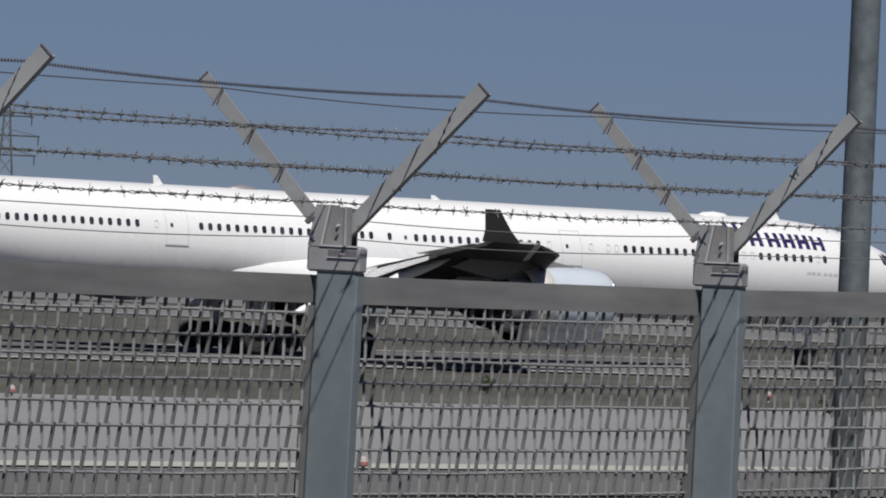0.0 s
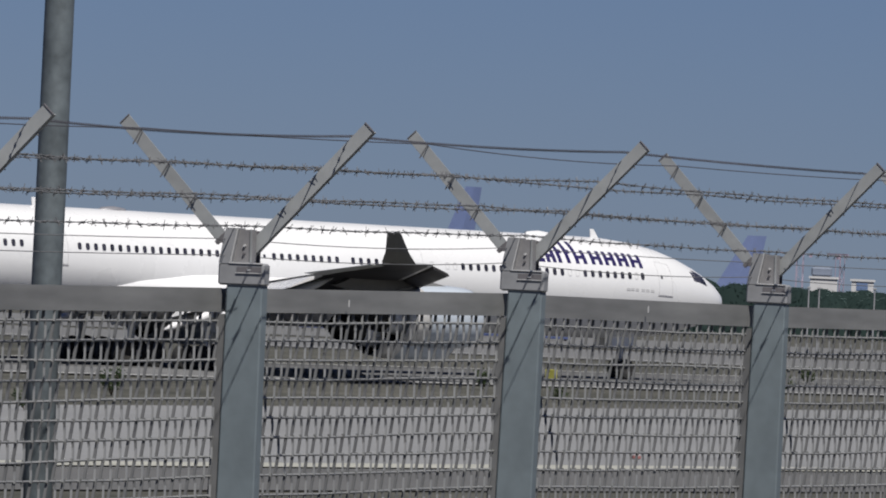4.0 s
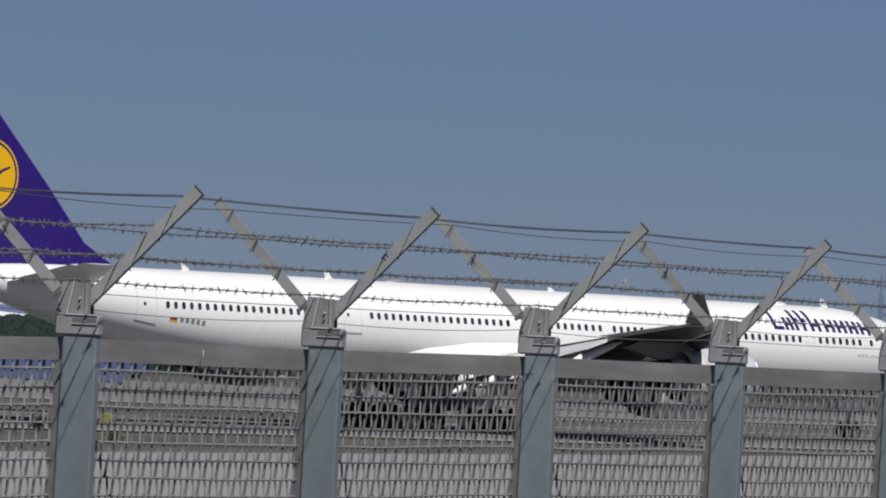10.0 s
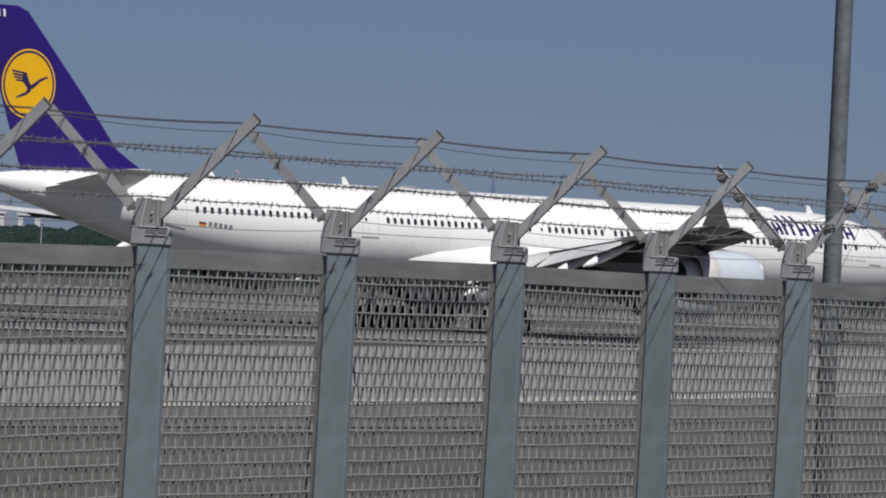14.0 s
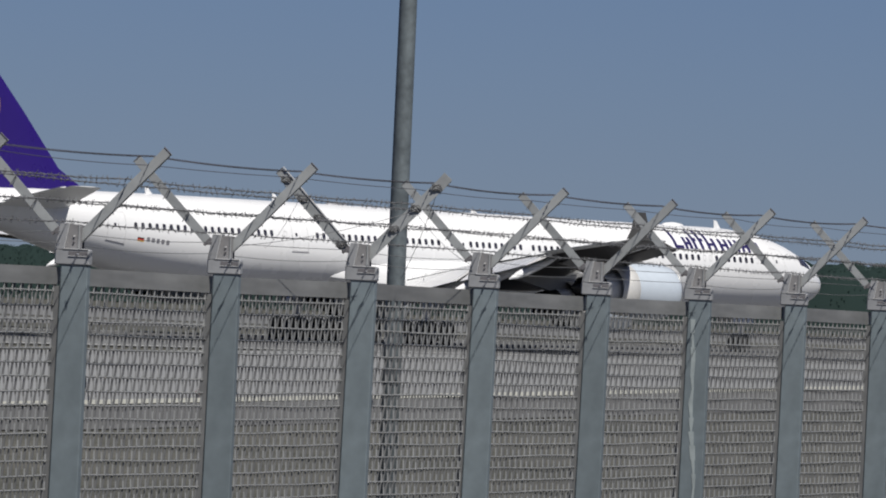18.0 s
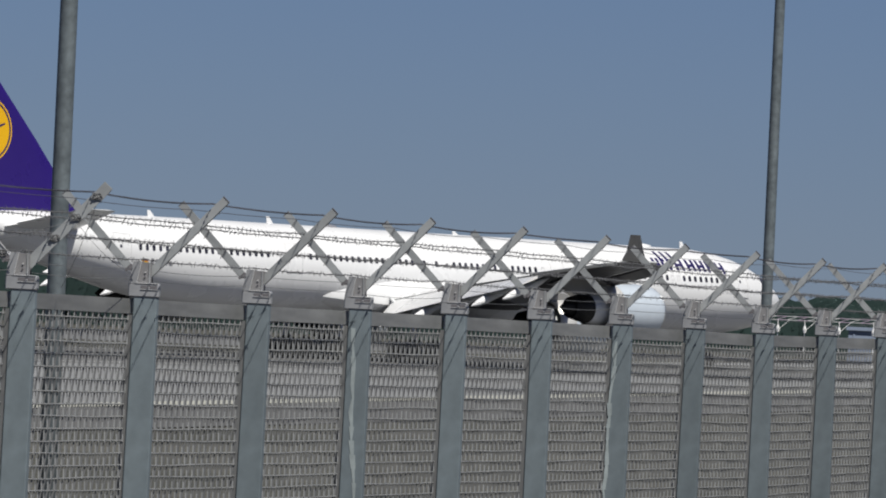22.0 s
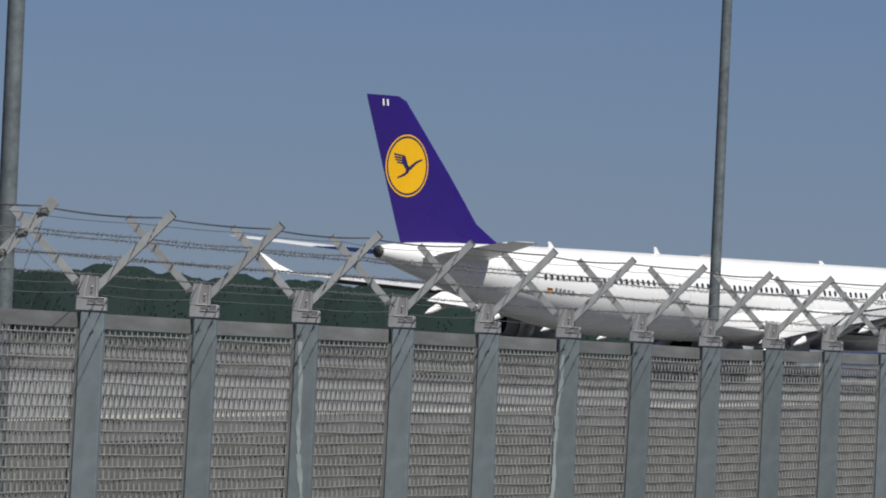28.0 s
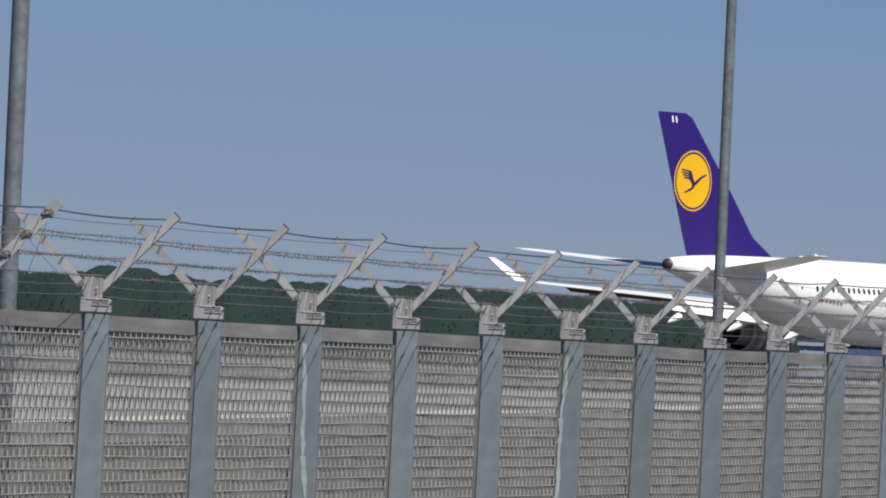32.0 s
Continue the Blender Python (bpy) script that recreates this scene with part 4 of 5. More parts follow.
    # fin
    fin = part("fin", soft_edges(fin_shape(0.0, 0.683).mesh("fin", M["blue"]), 50), None, a, "deep violet-blue fin")
    part("rudder", soft_edges(fin_shape(0.6835, 1.0).mesh("rudder", M["blue"]), 50), None, fin, "deep violet-blue rudder")
    circle = [(1.92 * math.cos(2 * math.pi * i / 48), 1.92 * math.sin(2 * math.pi * i / 48)) for i in range(48)]
    for side in (-1, 1):
        part("emblem_disc", on_fin(circle, 0.012, side), M["yellow"], fin, "round yellow emblem")
        part("emblem_ring", fin_ring(1.70, 1.82, 0.020, side), M["ink"], fin, "dark blue ring")
        mark = Shape()
        for o in ([(-0.88, -0.82), (-0.84, -0.72), (-0.25, -0.46), (0.16, -0.16), (0.12, -0.42), (-0.2, -0.62)],
                  [(-0.10, -0.46), (0.35, -0.20), (0.90, 0.22), (1.36, 0.40), (1.30, 0.47), (0.80, 0.32), (0.22, -0.02), (-0.15, -0.28)],
                  [(-0.22, 0.62), (-0.46, 0.62), (-0.48, 0.14), (-0.12, -0.22), (0.24, -0.20), (0.02, 0.10)],
                  [(-1.26, 0.64), (-0.36, 0.53), (-0.36, 0.63), (-1.20, 0.73)], [(-1.22, 0.47), (-0.38, 0.38), (-0.38, 0.48), (-1.14, 0.56)],
                  [(-1.12, 0.31), (-0.38, 0.24), (-0.38, 0.33), (-1.04, 0.39)], [(-0.98, 0.15), (-0.38, 0.09), (-0.38, 0.19), (-0.88, 0.23)]):
            q = on_fin(o, 0.024, side)
            mark.add(q.v, q.f)
        part("emblem_mark", mark, M["ink"], fin, "dark blue strokes of the emblem")
        for u in (-2.38, -2.00):
            part("small_marking", on_fin([(u, 3.60), (u + 0.15, 3.60), (u + 0.10, 4.0), (u - 0.05, 4.0)], 0.02, side), M["white"], fin)
    # landing gear: stands on the ground, not tipped with the body
    for y, l, far in ((-5.35, 39.8, 0), (5.35, 39.8, 0), (0.0, 40.6, 1)):
        g = part("main_gear", Shape().tube([(-l, y, 0.75), (-l, y, 1.9), (-l + 0.1, y, 4.2)], [0.17, 0.20, 0.24], 12), M["belly"], a, "main landing gear leg", True)
        part("bogie_beam", Shape().bar((-l - 1.0, y, 0.72), (-l + 1.0, y, 0.72), 0.26, 0.30), M["belly"], g)
        part("brace", Shape().tube([(-l, y, 2.2), (-l + (2.4 if far else 0.2), y * 0.55, 4.0)], 0.10, 8), M["belly"], g)
        part("gear_door", Shape().box(-l - 0.9, -l + 0.9, y + math.copysign(0.55, y) - 0.03, y + math.copysign(0.55, y) + 0.03, 2.1, 3.9), M["belly"], g)
        for dx in (-0.99, 0.99):
            for dy in (-0.70, 0.70):
                wheel(g, -l + dx, y + dy, 0.70, 0.70, 0.50)
    g = part("nose_gear", Shape().tube([(-6.9, 0, 0.55), (-6.9, 0, 1.6), (-6.7, 0, 3.2)], [0.11, 0.13, 0.16], 12), M["belly"], a, "nose landing gear leg", True)
    part("drag_brace", Shape().tube([(-6.9, 0, 1.5), (-5.0, 0, 3.0)], 0.07, 8), M["belly"], g)
    for s in (-1, 1):
        part("gear_door", Shape().box(-8.4, -6.4, s * 0.62 - 0.02, s * 0.62 + 0.02, 1.75, 2.7), M["white"], g)
        part("taxi_lamp", Shape().tube([(-6.6, s * 0.18, 2.0), (-6.5, s * 0.18, 2.0)], [0.10, 0.12], 10), M["bolt"], g)
        wheel(g, -6.9, s * 0.36, 0.54, 0.54, 0.40)
    return a


plane = airliner()


# ---------------------------------------------------------------- distance
def ray_point(heading, distance):
    h = radians(heading)
    return EYE.x + math.sin(h) * distance, EYE.y + math.cos(h) * distance


def woods(name, h0, h1, d0, d1, tall, seed, every):
    """A far belt of broadleaf trees: trunks, uneven crowns and a coat of leaves; upward normals even out the shading.
    """
    g = random.Random(seed)
    trunk = Shape()
    V, F, N = [], [], []
    for i in range(int((h1 - h0) / every)):
        h = h0 + every * i + g.uniform(-0.5, 0.5) * every
        d = g.uniform(d0, d1)
        x, y = ray_point(h, d)
        z = land(x, y)
        top = tall(h) * g.uniform(0.91, 1.02) * (0.98 + 0.04 * math.sin(h * 7 + seed) + 0.02 * math.sin(h * 19))
        w = top * g.uniform(0.40, 0.56)
        ph = g.uniform(0, 6.28)
        trunk.tube([(x, y, z), (x, y, z + top * 0.6)], [0.28, 0.12], 5)

        def crown(t, a):
            prof = math.sqrt(max(0.0, 1.0 - (t / 1.01) ** 3))
            bump = 1 + 0.10 * math.sin(3 * a + t * 2 + ph) + 0.06 * math.sin(5 * a - t * 3 + 2 * ph) + 0.03 * math.sin(11 * a + t * 4)
            o = Vector((math.cos(a), math.sin(a), 0))
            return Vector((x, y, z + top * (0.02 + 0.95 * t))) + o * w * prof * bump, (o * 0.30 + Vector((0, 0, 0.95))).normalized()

        k, rings, n = len(V), 15, 24
        for r in range(rings):
            for c in range(n):
                p, up = crown(r / (rings - 1), 2 * math.pi * c / n)
                V.append(tuple(p))
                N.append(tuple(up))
        for r in range(rings - 1):
            F.extend((k + r * n + c, k + r * n + (c + 1) % n, k + r * n + n + (c + 1) % n, k + r * n + n + c) for c in range(n))
        F.append(tuple(k + (rings - 1) * n + c for c in range(n)))
        for _ in range(260):
            a, t = g.uniform(0, 2 * math.pi), g.random() ** 0.7
            p, up = crown(t, a)
            p += Vector((g.uniform(-0.2, 0.2), g.uniform(-0.2, 0.2), g.uniform(-0.05, 0.30)))
            o = Vector((math.cos(a), math.sin(a), 0))
            q, u = Vector((-o.y, o.x, 0)) * g.uniform(0.10, 0.18), o * g.uniform(0.16, 0.26) - Vector((0, 0, g.uniform(0.10, 0.18)))
            k = len(V)
            if (-2 * q).cross(u - q).dot(up + o) < 0:
                q = -q
            V.extend((tuple(p + q), tuple(p - q), tuple(p + u)))
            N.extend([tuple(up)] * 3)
            F.append((k, k + 1, k + 2))
    ob = thing(name, "dark green belt of broadleaf trees beyond the airfield", "trees", kind="stuff")
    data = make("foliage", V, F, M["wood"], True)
    # normals lean upward to flatten light and shade on the crowns
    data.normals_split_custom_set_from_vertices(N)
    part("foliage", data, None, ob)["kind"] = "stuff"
    part("trunks", trunk, M["bark"], ob)["kind"] = "stuff"
    return ob


def crest(h):
    """Height of the tree tops by heading: low in the west, a rise past 76 degrees, lower again past 79.5."""
    return 7.9 + 0.9 * math.exp(-((h - 73.6) / 0.35) ** 2) - 0.8 * math.exp(-((h - 71.7) / 0.3) ** 2) + 2.7 * step(74.6, 76.4, h) + 0.9 * math.exp(-((h - 76.95) / 0.22) ** 2) - 1.7 * step(79.2, 80.4, h)


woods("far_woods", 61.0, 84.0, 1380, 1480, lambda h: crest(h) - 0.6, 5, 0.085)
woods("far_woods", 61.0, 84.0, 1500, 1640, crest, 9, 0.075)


def lattice_pylon(heading, distance, tall):
    x, y = ray_point(heading, distance)
    z = land(x, y)
    p = thing("lattice_pylon", "grey steel lattice power pylon with three cross arms", "pylon", m=Matrix.Translation((x, y, z)) @ Matrix.Rotation(radians(-heading), 4, "Z"))
    half = lambda q: 3.2 * (1 - q) ** 1.3 + 0.45
    levels = [0, 0.14, 0.27, 0.39, 0.5, 0.6, 0.69, 0.77, 0.84, 0.91, 1.0]
    for sx in (-1, 1):
        for sy in (-1, 1):
            part("leg", Shape().tube([(sx * half(q), sy * half(q), q * tall) for q in levels], 0.24, 4), M["steel"], p)
    for a, b in zip(levels, levels[1:]):
        s = Shape()
        for sy in (-1, 1):
            s.bar((-half(a), sy * half(a), a * tall), (half(b), sy * half(b), b * tall), 0.20)
            s.bar((half(a), sy * half(a), a * tall), (-half(b), sy * half(b), b * tall), 0.20)
            s.bar((sy * half(a), -half(a), a * tall), (sy * half(b), half(b), b * tall), 0.20)
        part("bracing", s, M["steel"], p)
    for q, w in ((0.62, 7.2), (0.74, 8.0), (0.86, 6.2)):
        s = Shape()
        for sy in (-0.5, 0.5):
            s.bar((-w, 0, q * tall), (w, 0, q * tall), 0.34)
            s.bar((-w, 0, q * tall), (-0.5, sy, q * tall + 1.5), 0.20)
            s.bar((w, 0, q * tall), (0.5, sy, q * tall + 1.5), 0.20)
        part("cross_arm", s, M["steel"], p)
        for sx in (-1, 1):
            part("insulator", Shape().tube([(sx * w * 0.95, 0, q * tall), (sx * w * 0.95, 0, q * tall - 2.2)], 0.14, 6), M["dark"], p)
    return p


lattice_pylon(62.68, 2500, 39)


def parked_airliner(heading, distance, turn, size, tail):
    x, y = ray_point(heading, distance)
    z = land(x, y)
    p = thing("parked_airliner", "distant parked airliner with a blue tail fin", "airliner", "parked airliners in the distance", m=Matrix.Translation((x, y, z)) @ Matrix.Rotation(radians(turn), 4, "Z") @ Matrix.Scale(size, 4) @ Matrix.Translation((36.0, 0, 0)))
    rr = [[Vector((-l, r * math.cos(2 * math.pi * i / 20), 3.6 + q + r * math.sin(2 * math.pi * i / 20))) for i in range(20)] for l, r, q in
          ((0, 0.1, -0.4), (0.6, 0.8, -0.35), (2.5, 1.6, -0.15), (5, 1.97, 0), (26, 1.97, 0), (31, 1.5, 0.4), (35, 0.8, 0.95), (37.5, 0.25, 1.3))]
    part("fuselage", soft_edges(Shape().loft(rr).mesh("fuselage", M["white"])), None, p)
    part("fin", Shape().loft([[Vector((-l, h, zz)) for l, h in ((a, 0), ((a + b) / 2, 0.22 * k), (b, 0), ((a + b) / 2, -0.22 * k))] for a, b, zz, k in ((29.4, 36.4, 5.3, 1), (31.0, 36.9, 7.2, 0.9), (35.4, 38.3, 14.6, 0.4))]), M[tail], p, "blue tail fin")
    for s in (-1, 1):
        part("wing", Shape().loft([[Vector((-l, s * yy, zz + d)) for l, d in ((a, 0), ((a + b) / 2, 0.25), (b, 0), ((a + b) / 2, -0.2))] for a, b, yy, zz in ((12, 19, 1.5, 2.7), (20, 21.8, 17, 4.2))]), M["wing"], p)
        part("tailplane", Shape().loft([[Vector((-l, s * yy, zz + d)) for l, d in ((a, 0), ((a + b) / 2, 0.12), (b, 0), ((a + b) / 2, -0.1))] for a, b, yy, zz in ((31.5, 35, 0.6, 4.7), (35.2, 36.6, 6.2, 5.3))]), M["belly"], p)
        part("engine", Shape().tube([(-11.0, s * 5.8, 1.75), (-11.8, s * 5.8, 1.75), (-14.4, s * 5.8, 1.75)], [0.95, 1.1, 0.8], 16), M["white"], p)
        part("landing_gear", Shape().tube([(-18, s * 3.8, 0.02), (-18, s * 3.8, 2.6)], [0.45, 0.3], 10), M["dark"], p)
    part("landing_gear", Shape().tube([(-5, 0, 0.02), (-5, 0, 2.2)], [0.35, 0.2], 10), M["dark"], p)
    return p


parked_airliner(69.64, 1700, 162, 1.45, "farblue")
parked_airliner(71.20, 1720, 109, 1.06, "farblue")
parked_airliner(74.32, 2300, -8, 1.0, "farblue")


def far_building(heading, distance, wide, deep, tall, wall="cladding", roof=0.0, mast=0.0, panes=0, panel=None):
    x, y = ray_point(heading, distance)
    z = land(x, y)
    tone = "pale" if wall == "cladding" else "blue-grey"
    b = thing("far_building", tone + " flat-roofed airport building beyond the trees", "building", "far airport buildings", m=Matrix.Translation((x, y, z)) @ Matrix.Rotation(radians(-heading), 4, "Z"))
    part("wall", Shape().box(-wide / 2, wide / 2, 0, deep, 0, tall), M[wall], b)
    part("roof", Shape().box(-wide / 2 - 0.3, wide / 2 + 0.3, -0.3, deep + 0.3, tall + 0.004, tall + 0.5), M[wall], b)
    if roof:
        part("plant_room", Shape().chamfered(-wide * 0.48, wide * 0.30, 2, deep - 2, tall + 0.504, tall + roof, 0.4), M["roofing"], b, "dark blue-grey plant room on the roof")
    if mast:
        part("mast", Shape().tube([(0, deep / 2, tall + roof - 0.2), (0, deep / 2, tall + roof + mast * 0.5), (0, deep / 2, tall + roof + mast)], [0.26, 0.18, 0.09], 8), M["palegrey"], b, "thin pale mast")
    if panel:
        part("window", Shape().box(panel[0], panel[1], -0.08, -0.004, panel[2], panel[3]), M["towerblue"], b, "wide blue window")
    for i in range(panes):
        for q in range(int(tall / 3.6)):
            x0 = -wide / 2 + (i + 0.18) * wide / panes
            part("window", Shape().box(x0, x0 + wide / panes * 0.64, -0.06, -0.004, q * 3.6 + 1.1, q * 3.6 + 2.7), M["towerglass"], b)
    return b


far_building(71.605, 2300, 6.0, 8, 10.3, roof=2.6)
far_building(71.818, 2350, 5.0, 8, 10.2, panel=(-1.4, 1.2, 8.2, 9.9))
far_building(73.535, 2500, 3.4, 6, 14.0, wall="towerblue", roof=4.0, mast=5.6, panes=2)
far_building(72.28, 4400, 7.4, 8, 22.2, wall="palegrey", panes=3)


def far_tower(heading, distance):
    x, y = ray_point(heading, distance)
    b = thing("far_tower", "slim far office tower of two slabs, one blue, one pale", "tower", m=Matrix.Translation((x, y, land(x, y))) @ Matrix.Rotation(radians(-heading), 4, "Z"))
    for nm, x0, x1, top, mt in (("glass_slab", -2.1, 0.0, 37.0, "towerblue"), ("upper_slab", -1.6, -0.6, 43.5, "towerblue"), ("pale_slab", 0.05, 2.3, 34.5, "palegrey")):
        z0 = 37.004 if nm == "upper_slab" else 0
        w = part(nm, Shape().box(x0, x1, 0, 6, z0, top), M[mt], b)
        for q in range(10 if z0 else 0, int(top / 3.8)):
            part("window_band", Shape().box(x0 + 0.3, x1 - 0.3, -0.08, -0.004, q * 3.8 + 1.2, q * 3.8 + 2.6), M["towerglass"], w)
    part("mast", Shape().tube([(-1.1, 3, 43.4), (-1.1, 3, 45.5)], [0.2, 0.1], 6), M["steel"], b)


far_tower(74.36, 4400)


def blue_shed(h0, h1, distance, top, mat):
    x, y = ray_point((h0 + h1) / 2, distance)
    z = land(x, y)
    wide, tall = radians(h1 - h0) * distance, top - z
    b = thing("blue_shed", "long low blue metal shed on the far side of the airfield", "shed", "blue sheds", m=Matrix.Translation((x, y, z)) @ Matrix.Rotation(radians(-(h0 + h1) / 2), 4, "Z"))
    w = part("wall", Shape().box(-wide / 2, wide / 2, 0, 8, 0, tall - 0.3), M[mat], b)
    for i in range(int(wide / 1.2)):
        part("rib", Shape().box(-wide / 2 + 0.4 + i * 1.2, -wide / 2 + 0.55 + i * 1.2, -0.06, -0.003, 0.2, tall - 0.4), M[mat], w)
    part("roof", Shape().box(-wide / 2 - 0.2, wide / 2 + 0.2, -0.25, 8.25, tall - 0.296, tall), M[mat], b)


blue_shed(80.78, 82.2, 900, 4.6, "shedblue")
blue_shed(80.57, 80.72, 880, 4.3, "palegrey")


def light_gantry(heading, distance, top):
    """A low red and white truss that carries white lamps."""
    x, y = ray_point(heading, distance)
    z = land(x, y)
    h = top - z
    g = thing("light_gantry", "low red and white lattice gantry carrying white lamps", "gantry", m=Matrix.Translation((x, y, z)) @ Matrix.Rotation(radians(-heading), 4, "Z"))
    for i, x0 in enumerate([-4.2 + 0.7 * k for k in range(12)]):
        s = Shape()
        s.bar((x0, 0, h), (x0 + 0.7, 0, h), 0.04)
        s.bar((x0, 0, h - 0.24), (x0 + 0.7, 0, h - 0.24), 0.04)
        s.bar((x0, 0, h - 0.24), (x0 + 0.7, 0, h), 0.03)
        part("truss_bay", s, M["crane" if i % 2 else "cladding"], g)
    for x0 in (-3.4, -1.6, 0.7, 3.0):
        part("post", Shape().tube([(x0, 0, 0), (x0, 0, h - 0.22)], 0.03, 8), M["vanwhite"], g)
        part("brace", Shape().bar((x0 + 0.05, 0, h - 0.9), (x0 + 0.75, 0, h - 0.26), 0.03), M["vanwhite"], g)
        lamp = part("lamp", Shape().tube([(x0, -0.12, h - 1.05), (x0, -0.12, h - 0.85), (x0, -0.12, h - 0.6)], [0.11, 0.13, 0.07], 10), M["vanwhite"], g, "white lamp housing")
        part("lens", Shape().tube([(x0, -0.27, h - 0.85), (x0, -0.24, h - 0.85)], 0.08, 10), M["bolt"], lamp)


light_gantry(80.46, 700, 4.85)


def tower_crane(heading, distance, tall, turn):
    x, y = ray_point(heading, distance)
    z = land(x, y)
    c = thing("tower_crane", "thin red tower crane in the distance, paled for haze", "crane", "far tower cranes", m=Matrix.Translation((x, y, z)) @ Matrix.Rotation(radians(turn), 4, "Z"))
    for sx in (-0.8, 0.8):
        for sy in (-0.8, 0.8):
            part("mast_leg", Shape().bar((sx, sy, 0), (sx, sy, tall), 0.13), M["crane"], c)
    s = Shape()
    for i in range(int(tall / 3)):
        k = 1 if i % 2 else -1
        s.bar((-0.8 * k, -0.8, i * 3), (0.8 * k, -0.8, i * 3 + 3), 0.09)
        s.bar((-0.8, 0.8 * k, i * 3), (-0.8, -0.8 * k, i * 3 + 3), 0.09)
    part("bracing", s, M["crane"], c)
    part("jib", Shape().bar((-3, 0, tall), (5, 0, tall), 0.25, 0.3), M["crane"], c)
    part("cab", Shape().box(0.3, 1.0, -0.4, 0.4, tall - 1.3, tall - 0.2), M["crane"], c)
    part("counterweight", Shape().box(-3, -2.3, -0.3, 0.3, tall - 0.8, tall - 0.2), M["crane"], c)
    return c


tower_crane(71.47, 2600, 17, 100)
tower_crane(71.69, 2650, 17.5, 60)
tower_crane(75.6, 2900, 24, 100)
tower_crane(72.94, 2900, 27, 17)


def light_mast(heading, distance, top):
    x, y = ray_point(heading, distance)
    z = land(x, y)
    m = thing("light_mast", "thin lamp mast on the far side of the airfield, greyed for haze", "mast", "lamp masts before the trees", m=Matrix.Translation((x, y, z)) @ Matrix.Rotation(radians(-heading), 4, "Z"))
    # white masts take the grey cap colour to stand for haze
    part("pole", Shape().tube([(0, 0, 0), (0, 0, (top - z) * 0.5), (0, 0, top - z)], [0.10, 0.08, 0.06], 8), M["cap"], m)
    part("lamp_head", Shape().chamfered(-0.16, 0.16, -0.12, 0.12, top - z + 0.002, top - z + 0.16, 0.03), M["cap"], m)


for h, top in ((71.526, 5.75), (71.583, 5.75), (71.886, 5.9), (72.336, 5.65), (73.39, 5.7)):
    light_mast(h, 900, top)


def service_van(heading, distance, turn, mat, label):
    x, y = ray_point(heading, distance)
    z = land(x, y) + 0.05
    v = thing("service_van", label, "van", "service vehicles on the far apron", m=Matrix.Translation((x, y, z)) @ Matrix.Rotation(radians(turn), 4, "Z"))
    part("body", Shape().prism([(-2.9, 0.45), (2.7, 0.45), (2.75, 1.15), (2.1, 1.35), (1.5, 2.25), (1.2, 2.4), (-2.8, 2.4), (-2.9, 2.2)], -0.95, 0.95), M[mat], v)
    part("windscreen", Shape().hexa([(2.12, -0.8, 1.40), (2.14, -0.8, 1.40), (2.14, 0.8, 1.40), (2.12, 0.8, 1.40), (1.56, -0.75, 2.2), (1.58, -0.75, 2.2), (1.58, 0.75, 2.2), (1.56, 0.75, 2.2)]), M["pane"], v)
    for s in (-1, 1):
        part("side_window", Shape().box(0.5, 1.4, s * 0.955 - 0.004, s * 0.955 + 0.004, 1.4, 2.1), M["pane"], v)
        for x0 in (-1.9, 1.8):
            part("wheel", Shape().tube([(x0, s * 0.72, 0.36), (x0, s * 0.96, 0.36)], 0.36, 14), M["tyre"], v)
    return v


g = random.Random(8)
for i in range(9):
    service_van(68.75 + i * 0.18 + g.uniform(-0.03, 0.03), 1160 + g.uniform(-30, 60), g.uniform(140, 165), "vanblue" if g.random() < 0.8 else "vanwhite", "boxy airport service van parked on the far apron")


def container(heading, distance, wide, tall, mat):
    x, y = ray_point(heading, distance)
    c = thing("freight_container", "long low blue freight container on the far apron", "container", "freight containers on the far apron",
              m=Matrix.Translation((x, y, land(x, y) + 0.05)) @ Matrix.Rotation(radians(-heading), 4, "Z"))
    part("body", Shape().chamfered(-wide / 2, wide / 2, -1.2, 1.2, 0.15, tall, 0.05), M[mat], c)
    for i in range(int(wide / 0.8)):
        part("rib", Shape().box(-wide / 2 + 0.3 + i * 0.8, -wide / 2 + 0.5 + i * 0.8, -1.24, -1.204, 0.3, tall - 0.15), M[mat], c)
    for sx in (-1, 1):
        part("foot", Shape().box(sx * wide * 0.45 - 0.15, sx * wide * 0.45 + 0.15, -1.1, 1.1, 0.0, 0.146), M["dark"], c)


for i, (h, w) in enumerate(((69.0, 9), (69.55, 12), (69.95, 10))):
    container(h, 1010, w, 2.4, "vanblue")


def airfield_sign(x, y, turn):
    s = thing("airfield_sign", "small yellow airfield guidance sign on two legs in the grass", "sign", m=Matrix.Translation((x, y, land(x, y))) @ Matrix.Rotation(radians(turn), 4, "Z"))
    part("panel", Shape().chamfered(-0.06, 0.06, -0.42, 0.42, 0.25, 0.85, 0.02), M["sign"], s)
    for q in (-0.3, 0.3):
        part("leg", Shape().tube([(0, q, 0), (0, q, 0.25)], 0.04, 8), M["dark"], s)


airfield_sign(475, 168.7, -30)


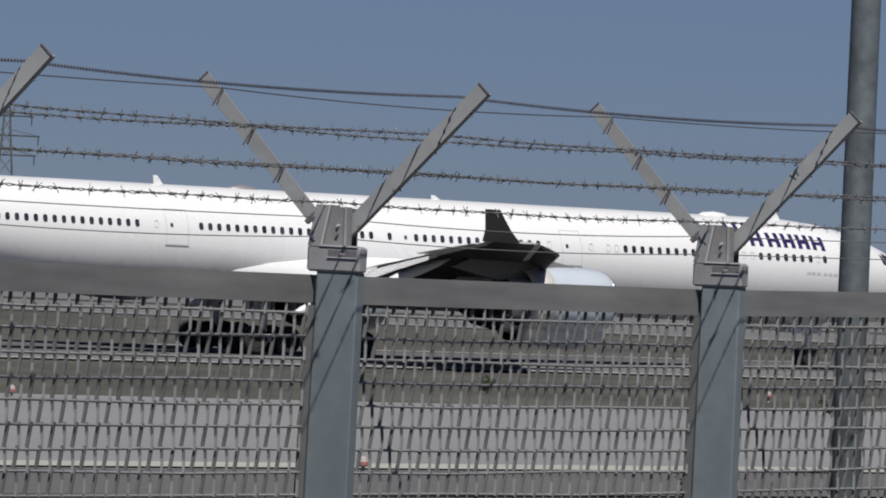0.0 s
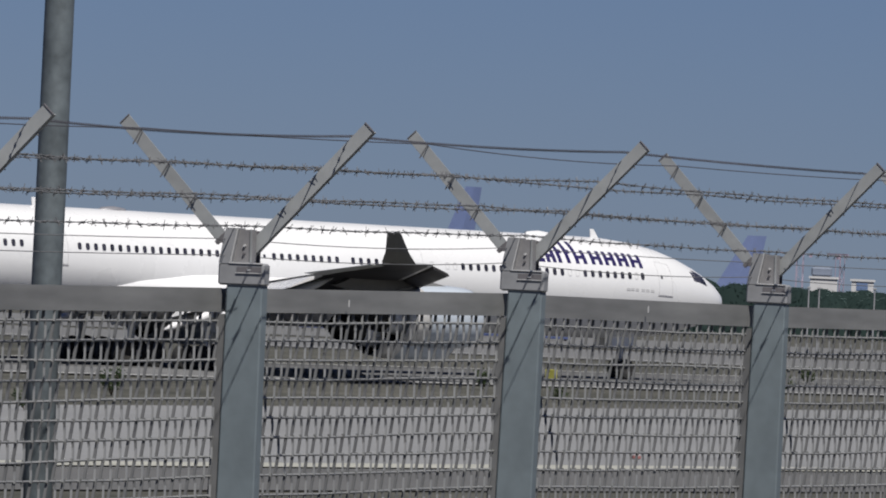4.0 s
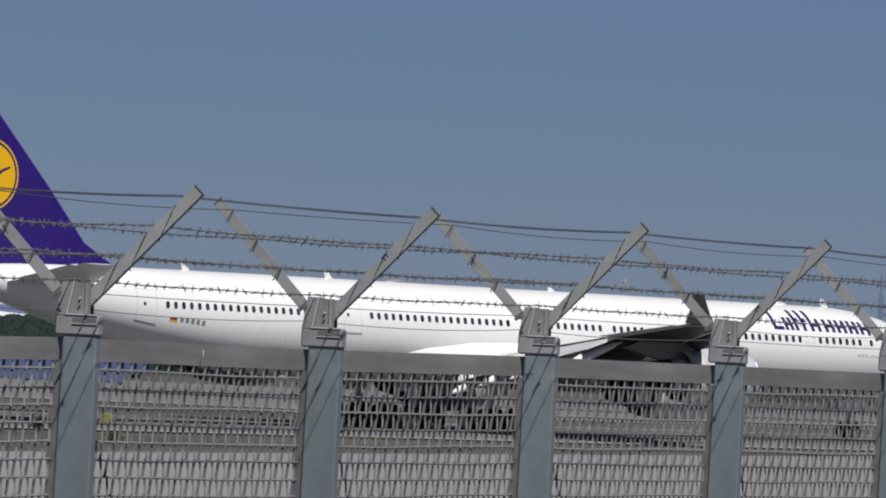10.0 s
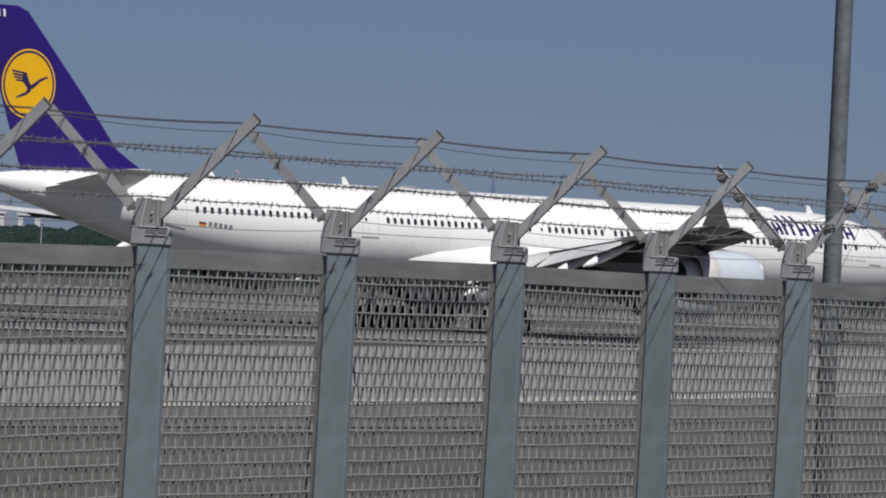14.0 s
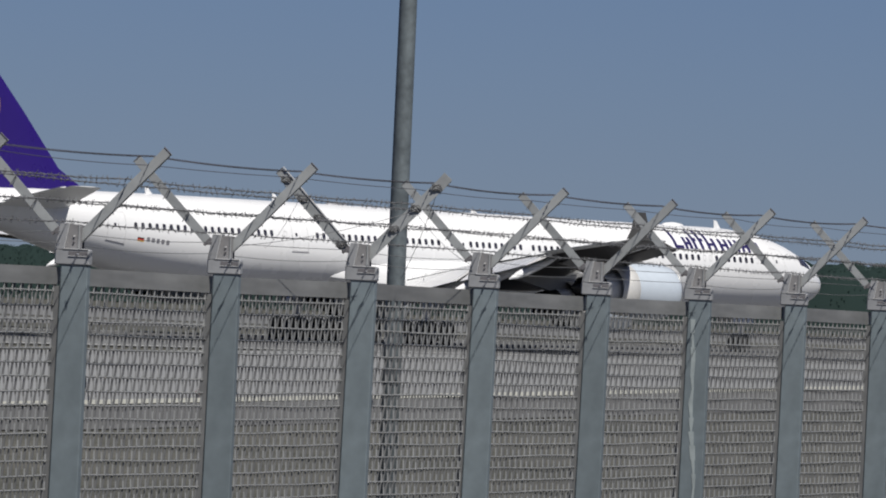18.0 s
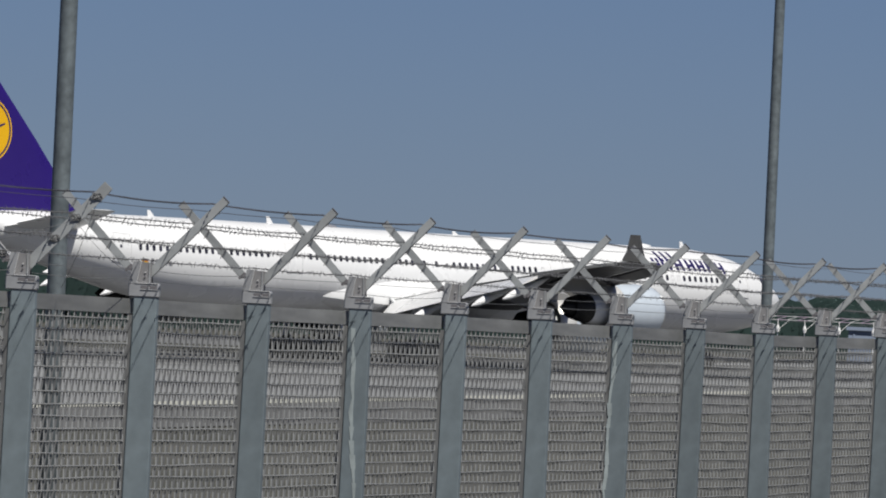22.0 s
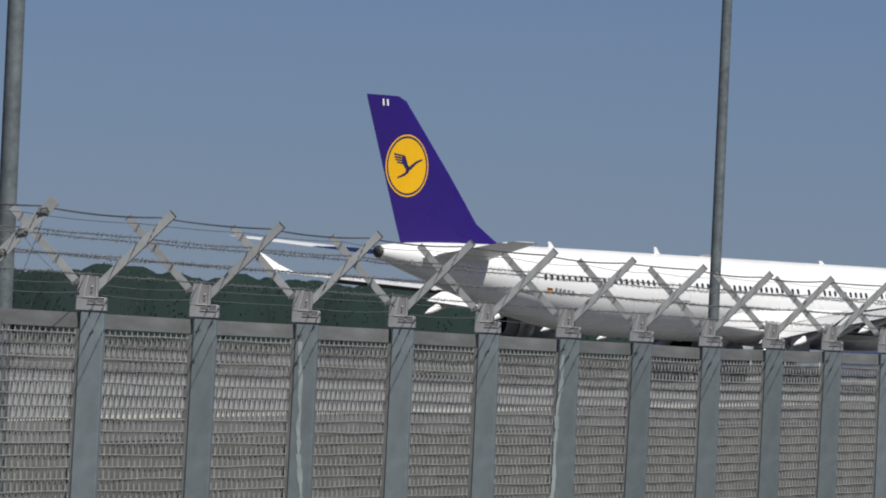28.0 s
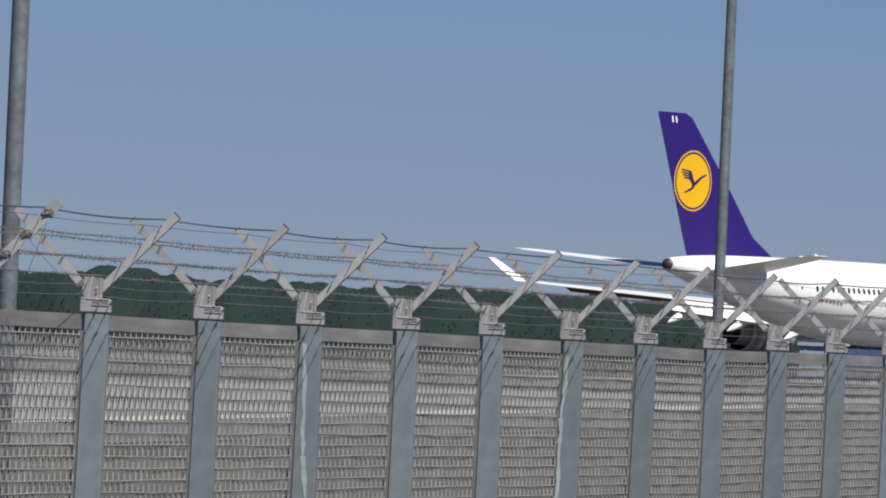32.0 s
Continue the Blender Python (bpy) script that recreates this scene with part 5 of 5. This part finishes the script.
def edge_lamp(x, y):
    e = thing("edge_lamp", "small faded red and grey elevated edge lamp beside the pavement", "lamp", "edge lamps", m=Matrix.Translation((x, y, land(x, y))))
    part("stem", Shape().tube([(0, 0, 0), (0, 0, 0.24)], 0.05, 8), M["lampgrey"], e)
    part("housing", Shape().tube([(0, 0, 0.20), (0, 0, 0.24), (0, 0, 0.34)], [0.10, 0.16, 0.15], 10), M["lampgrey"], e)
    part("lens", Shape().tube([(0, 0, 0.34), (0, 0, 0.42), (0, 0, 0.47)], [0.13, 0.11, 0.05], 10), M["lampgrey"], e)
    part("band", Shape().tube([(0, 0, 0.24), (0, 0, 0.33)], 0.162, 10), M["lampred"], e)


for x, y in ((216.9, 102.3), (303.8, 103.7), (384.0, 96.4), (301.7, 156.1), (380.8, 161.0)):
    edge_lamp(x, y)


def bush(x, y, size, seed):
    g = random.Random(seed)
    z = land(x, y)
    b = thing("bush", "small leafy green weed bush in the grass", "bush", "weeds in the grass", m=Matrix.Translation((x, y, z)))
    lv = Shape()
    for _ in range(14):
        a, t = g.uniform(0, 6.28), g.uniform(0.2, 0.7)
        tip = Vector((math.cos(a) * t, math.sin(a) * t, g.uniform(0.6, 1.1))) * size
        part("stem", Shape().tube([(0, 0, 0), tip * 0.5 + Vector((0, 0, 0.1 * size)), tip], [0.012 * size, 0.009 * size, 0.004 * size], 4), M["bark"], b)
        for _ in range(26):
            p = tip * g.uniform(0.35, 1.05) + Vector((g.uniform(-1, 1), g.uniform(-1, 1), g.uniform(-0.6, 0.6))) * 0.16 * size
            u = Vector((g.uniform(-1, 1), g.uniform(-1, 1), g.uniform(-0.5, 1))).normalized() * 0.10 * size
            w = u.cross(Vector((g.uniform(-1, 1), g.uniform(-1, 1), 0.3))).normalized() * 0.035 * size
            lv.add([p - u, p + w, p + u, p - w, p + Vector((0, 0, 0.004))], [(0, 1, 4), (1, 2, 4), (2, 3, 4), (3, 0, 4)])
    part("foliage", lv, M["leaf"], b)["kind"] = "stuff"


for i, (x, y) in enumerate(((204, 87.5), (352, 146), (395, 160), (430, 152), (455, 165), (480, 158), (372, 170), (520, 170))):
    bush(x, y, 0.7 + 0.2 * (i % 3), 40 + i)


# ---------------------------------------------------------------- what moves
# seconds, metres along and to the right of the taxiway's line, height, bank, pitch, turn to the left
PLANE_ROWS = [(0, 1216.98, 4.92, -0.281, 0.69, -0.575, 1.15), (2.4, 1243.02, 4.38, -0.067, 0.80, -0.635, 1.20), (4.5, 1263.99, 3.82, 0.085, 0.68, -0.652, 1.52), (6.5, 1282.08, 3.38, 0.255, 0.34, -0.655, 1.52),
              (8, 1294.60, 2.75, 0.385, 0.03, -0.648, 1.50), (11, 1318.41, 2.17, 0.601, -0.30, -0.638, 1.27), (13.5, 1337.70, 1.83, 0.786, -0.48, -0.614, 1.05), (16, 1356.36, 2.16, 0.960, -0.65, -0.563, 0.20),
              (19, 1378.14, 2.48, 1.120, -0.66, -0.545, -0.14), (22, 1399.27, 2.48, 1.325, -0.65, -0.560, -0.04), (25, 1419.82, 2.30, 1.511, -0.63, -0.550, 0.16), (27.5, 1436.68, 1.60, 1.668, -0.70, -0.553, 0.90),
              (28, 1440.01, 1.40, 1.701, -0.71, -0.554, 1.17), (30, 1453.04, -0.20, 1.828, -0.68, -0.552, 2.75), (32, 1465.56, -2.46, 1.934, -0.59, -0.554, 4.78)]


def motions():
    heading = math.degrees(math.atan2(HEAD.y, HEAD.x))
    rows = []
    for t, s, q, z, bank, pitch, yaw in PLANE_ROWS:
        p = START + HEAD * s + SIDE * q
        rows.append((t, pose(p.x, p.y, z, bank, pitch, heading + yaw)))
    walk(plane, rows)


motions()
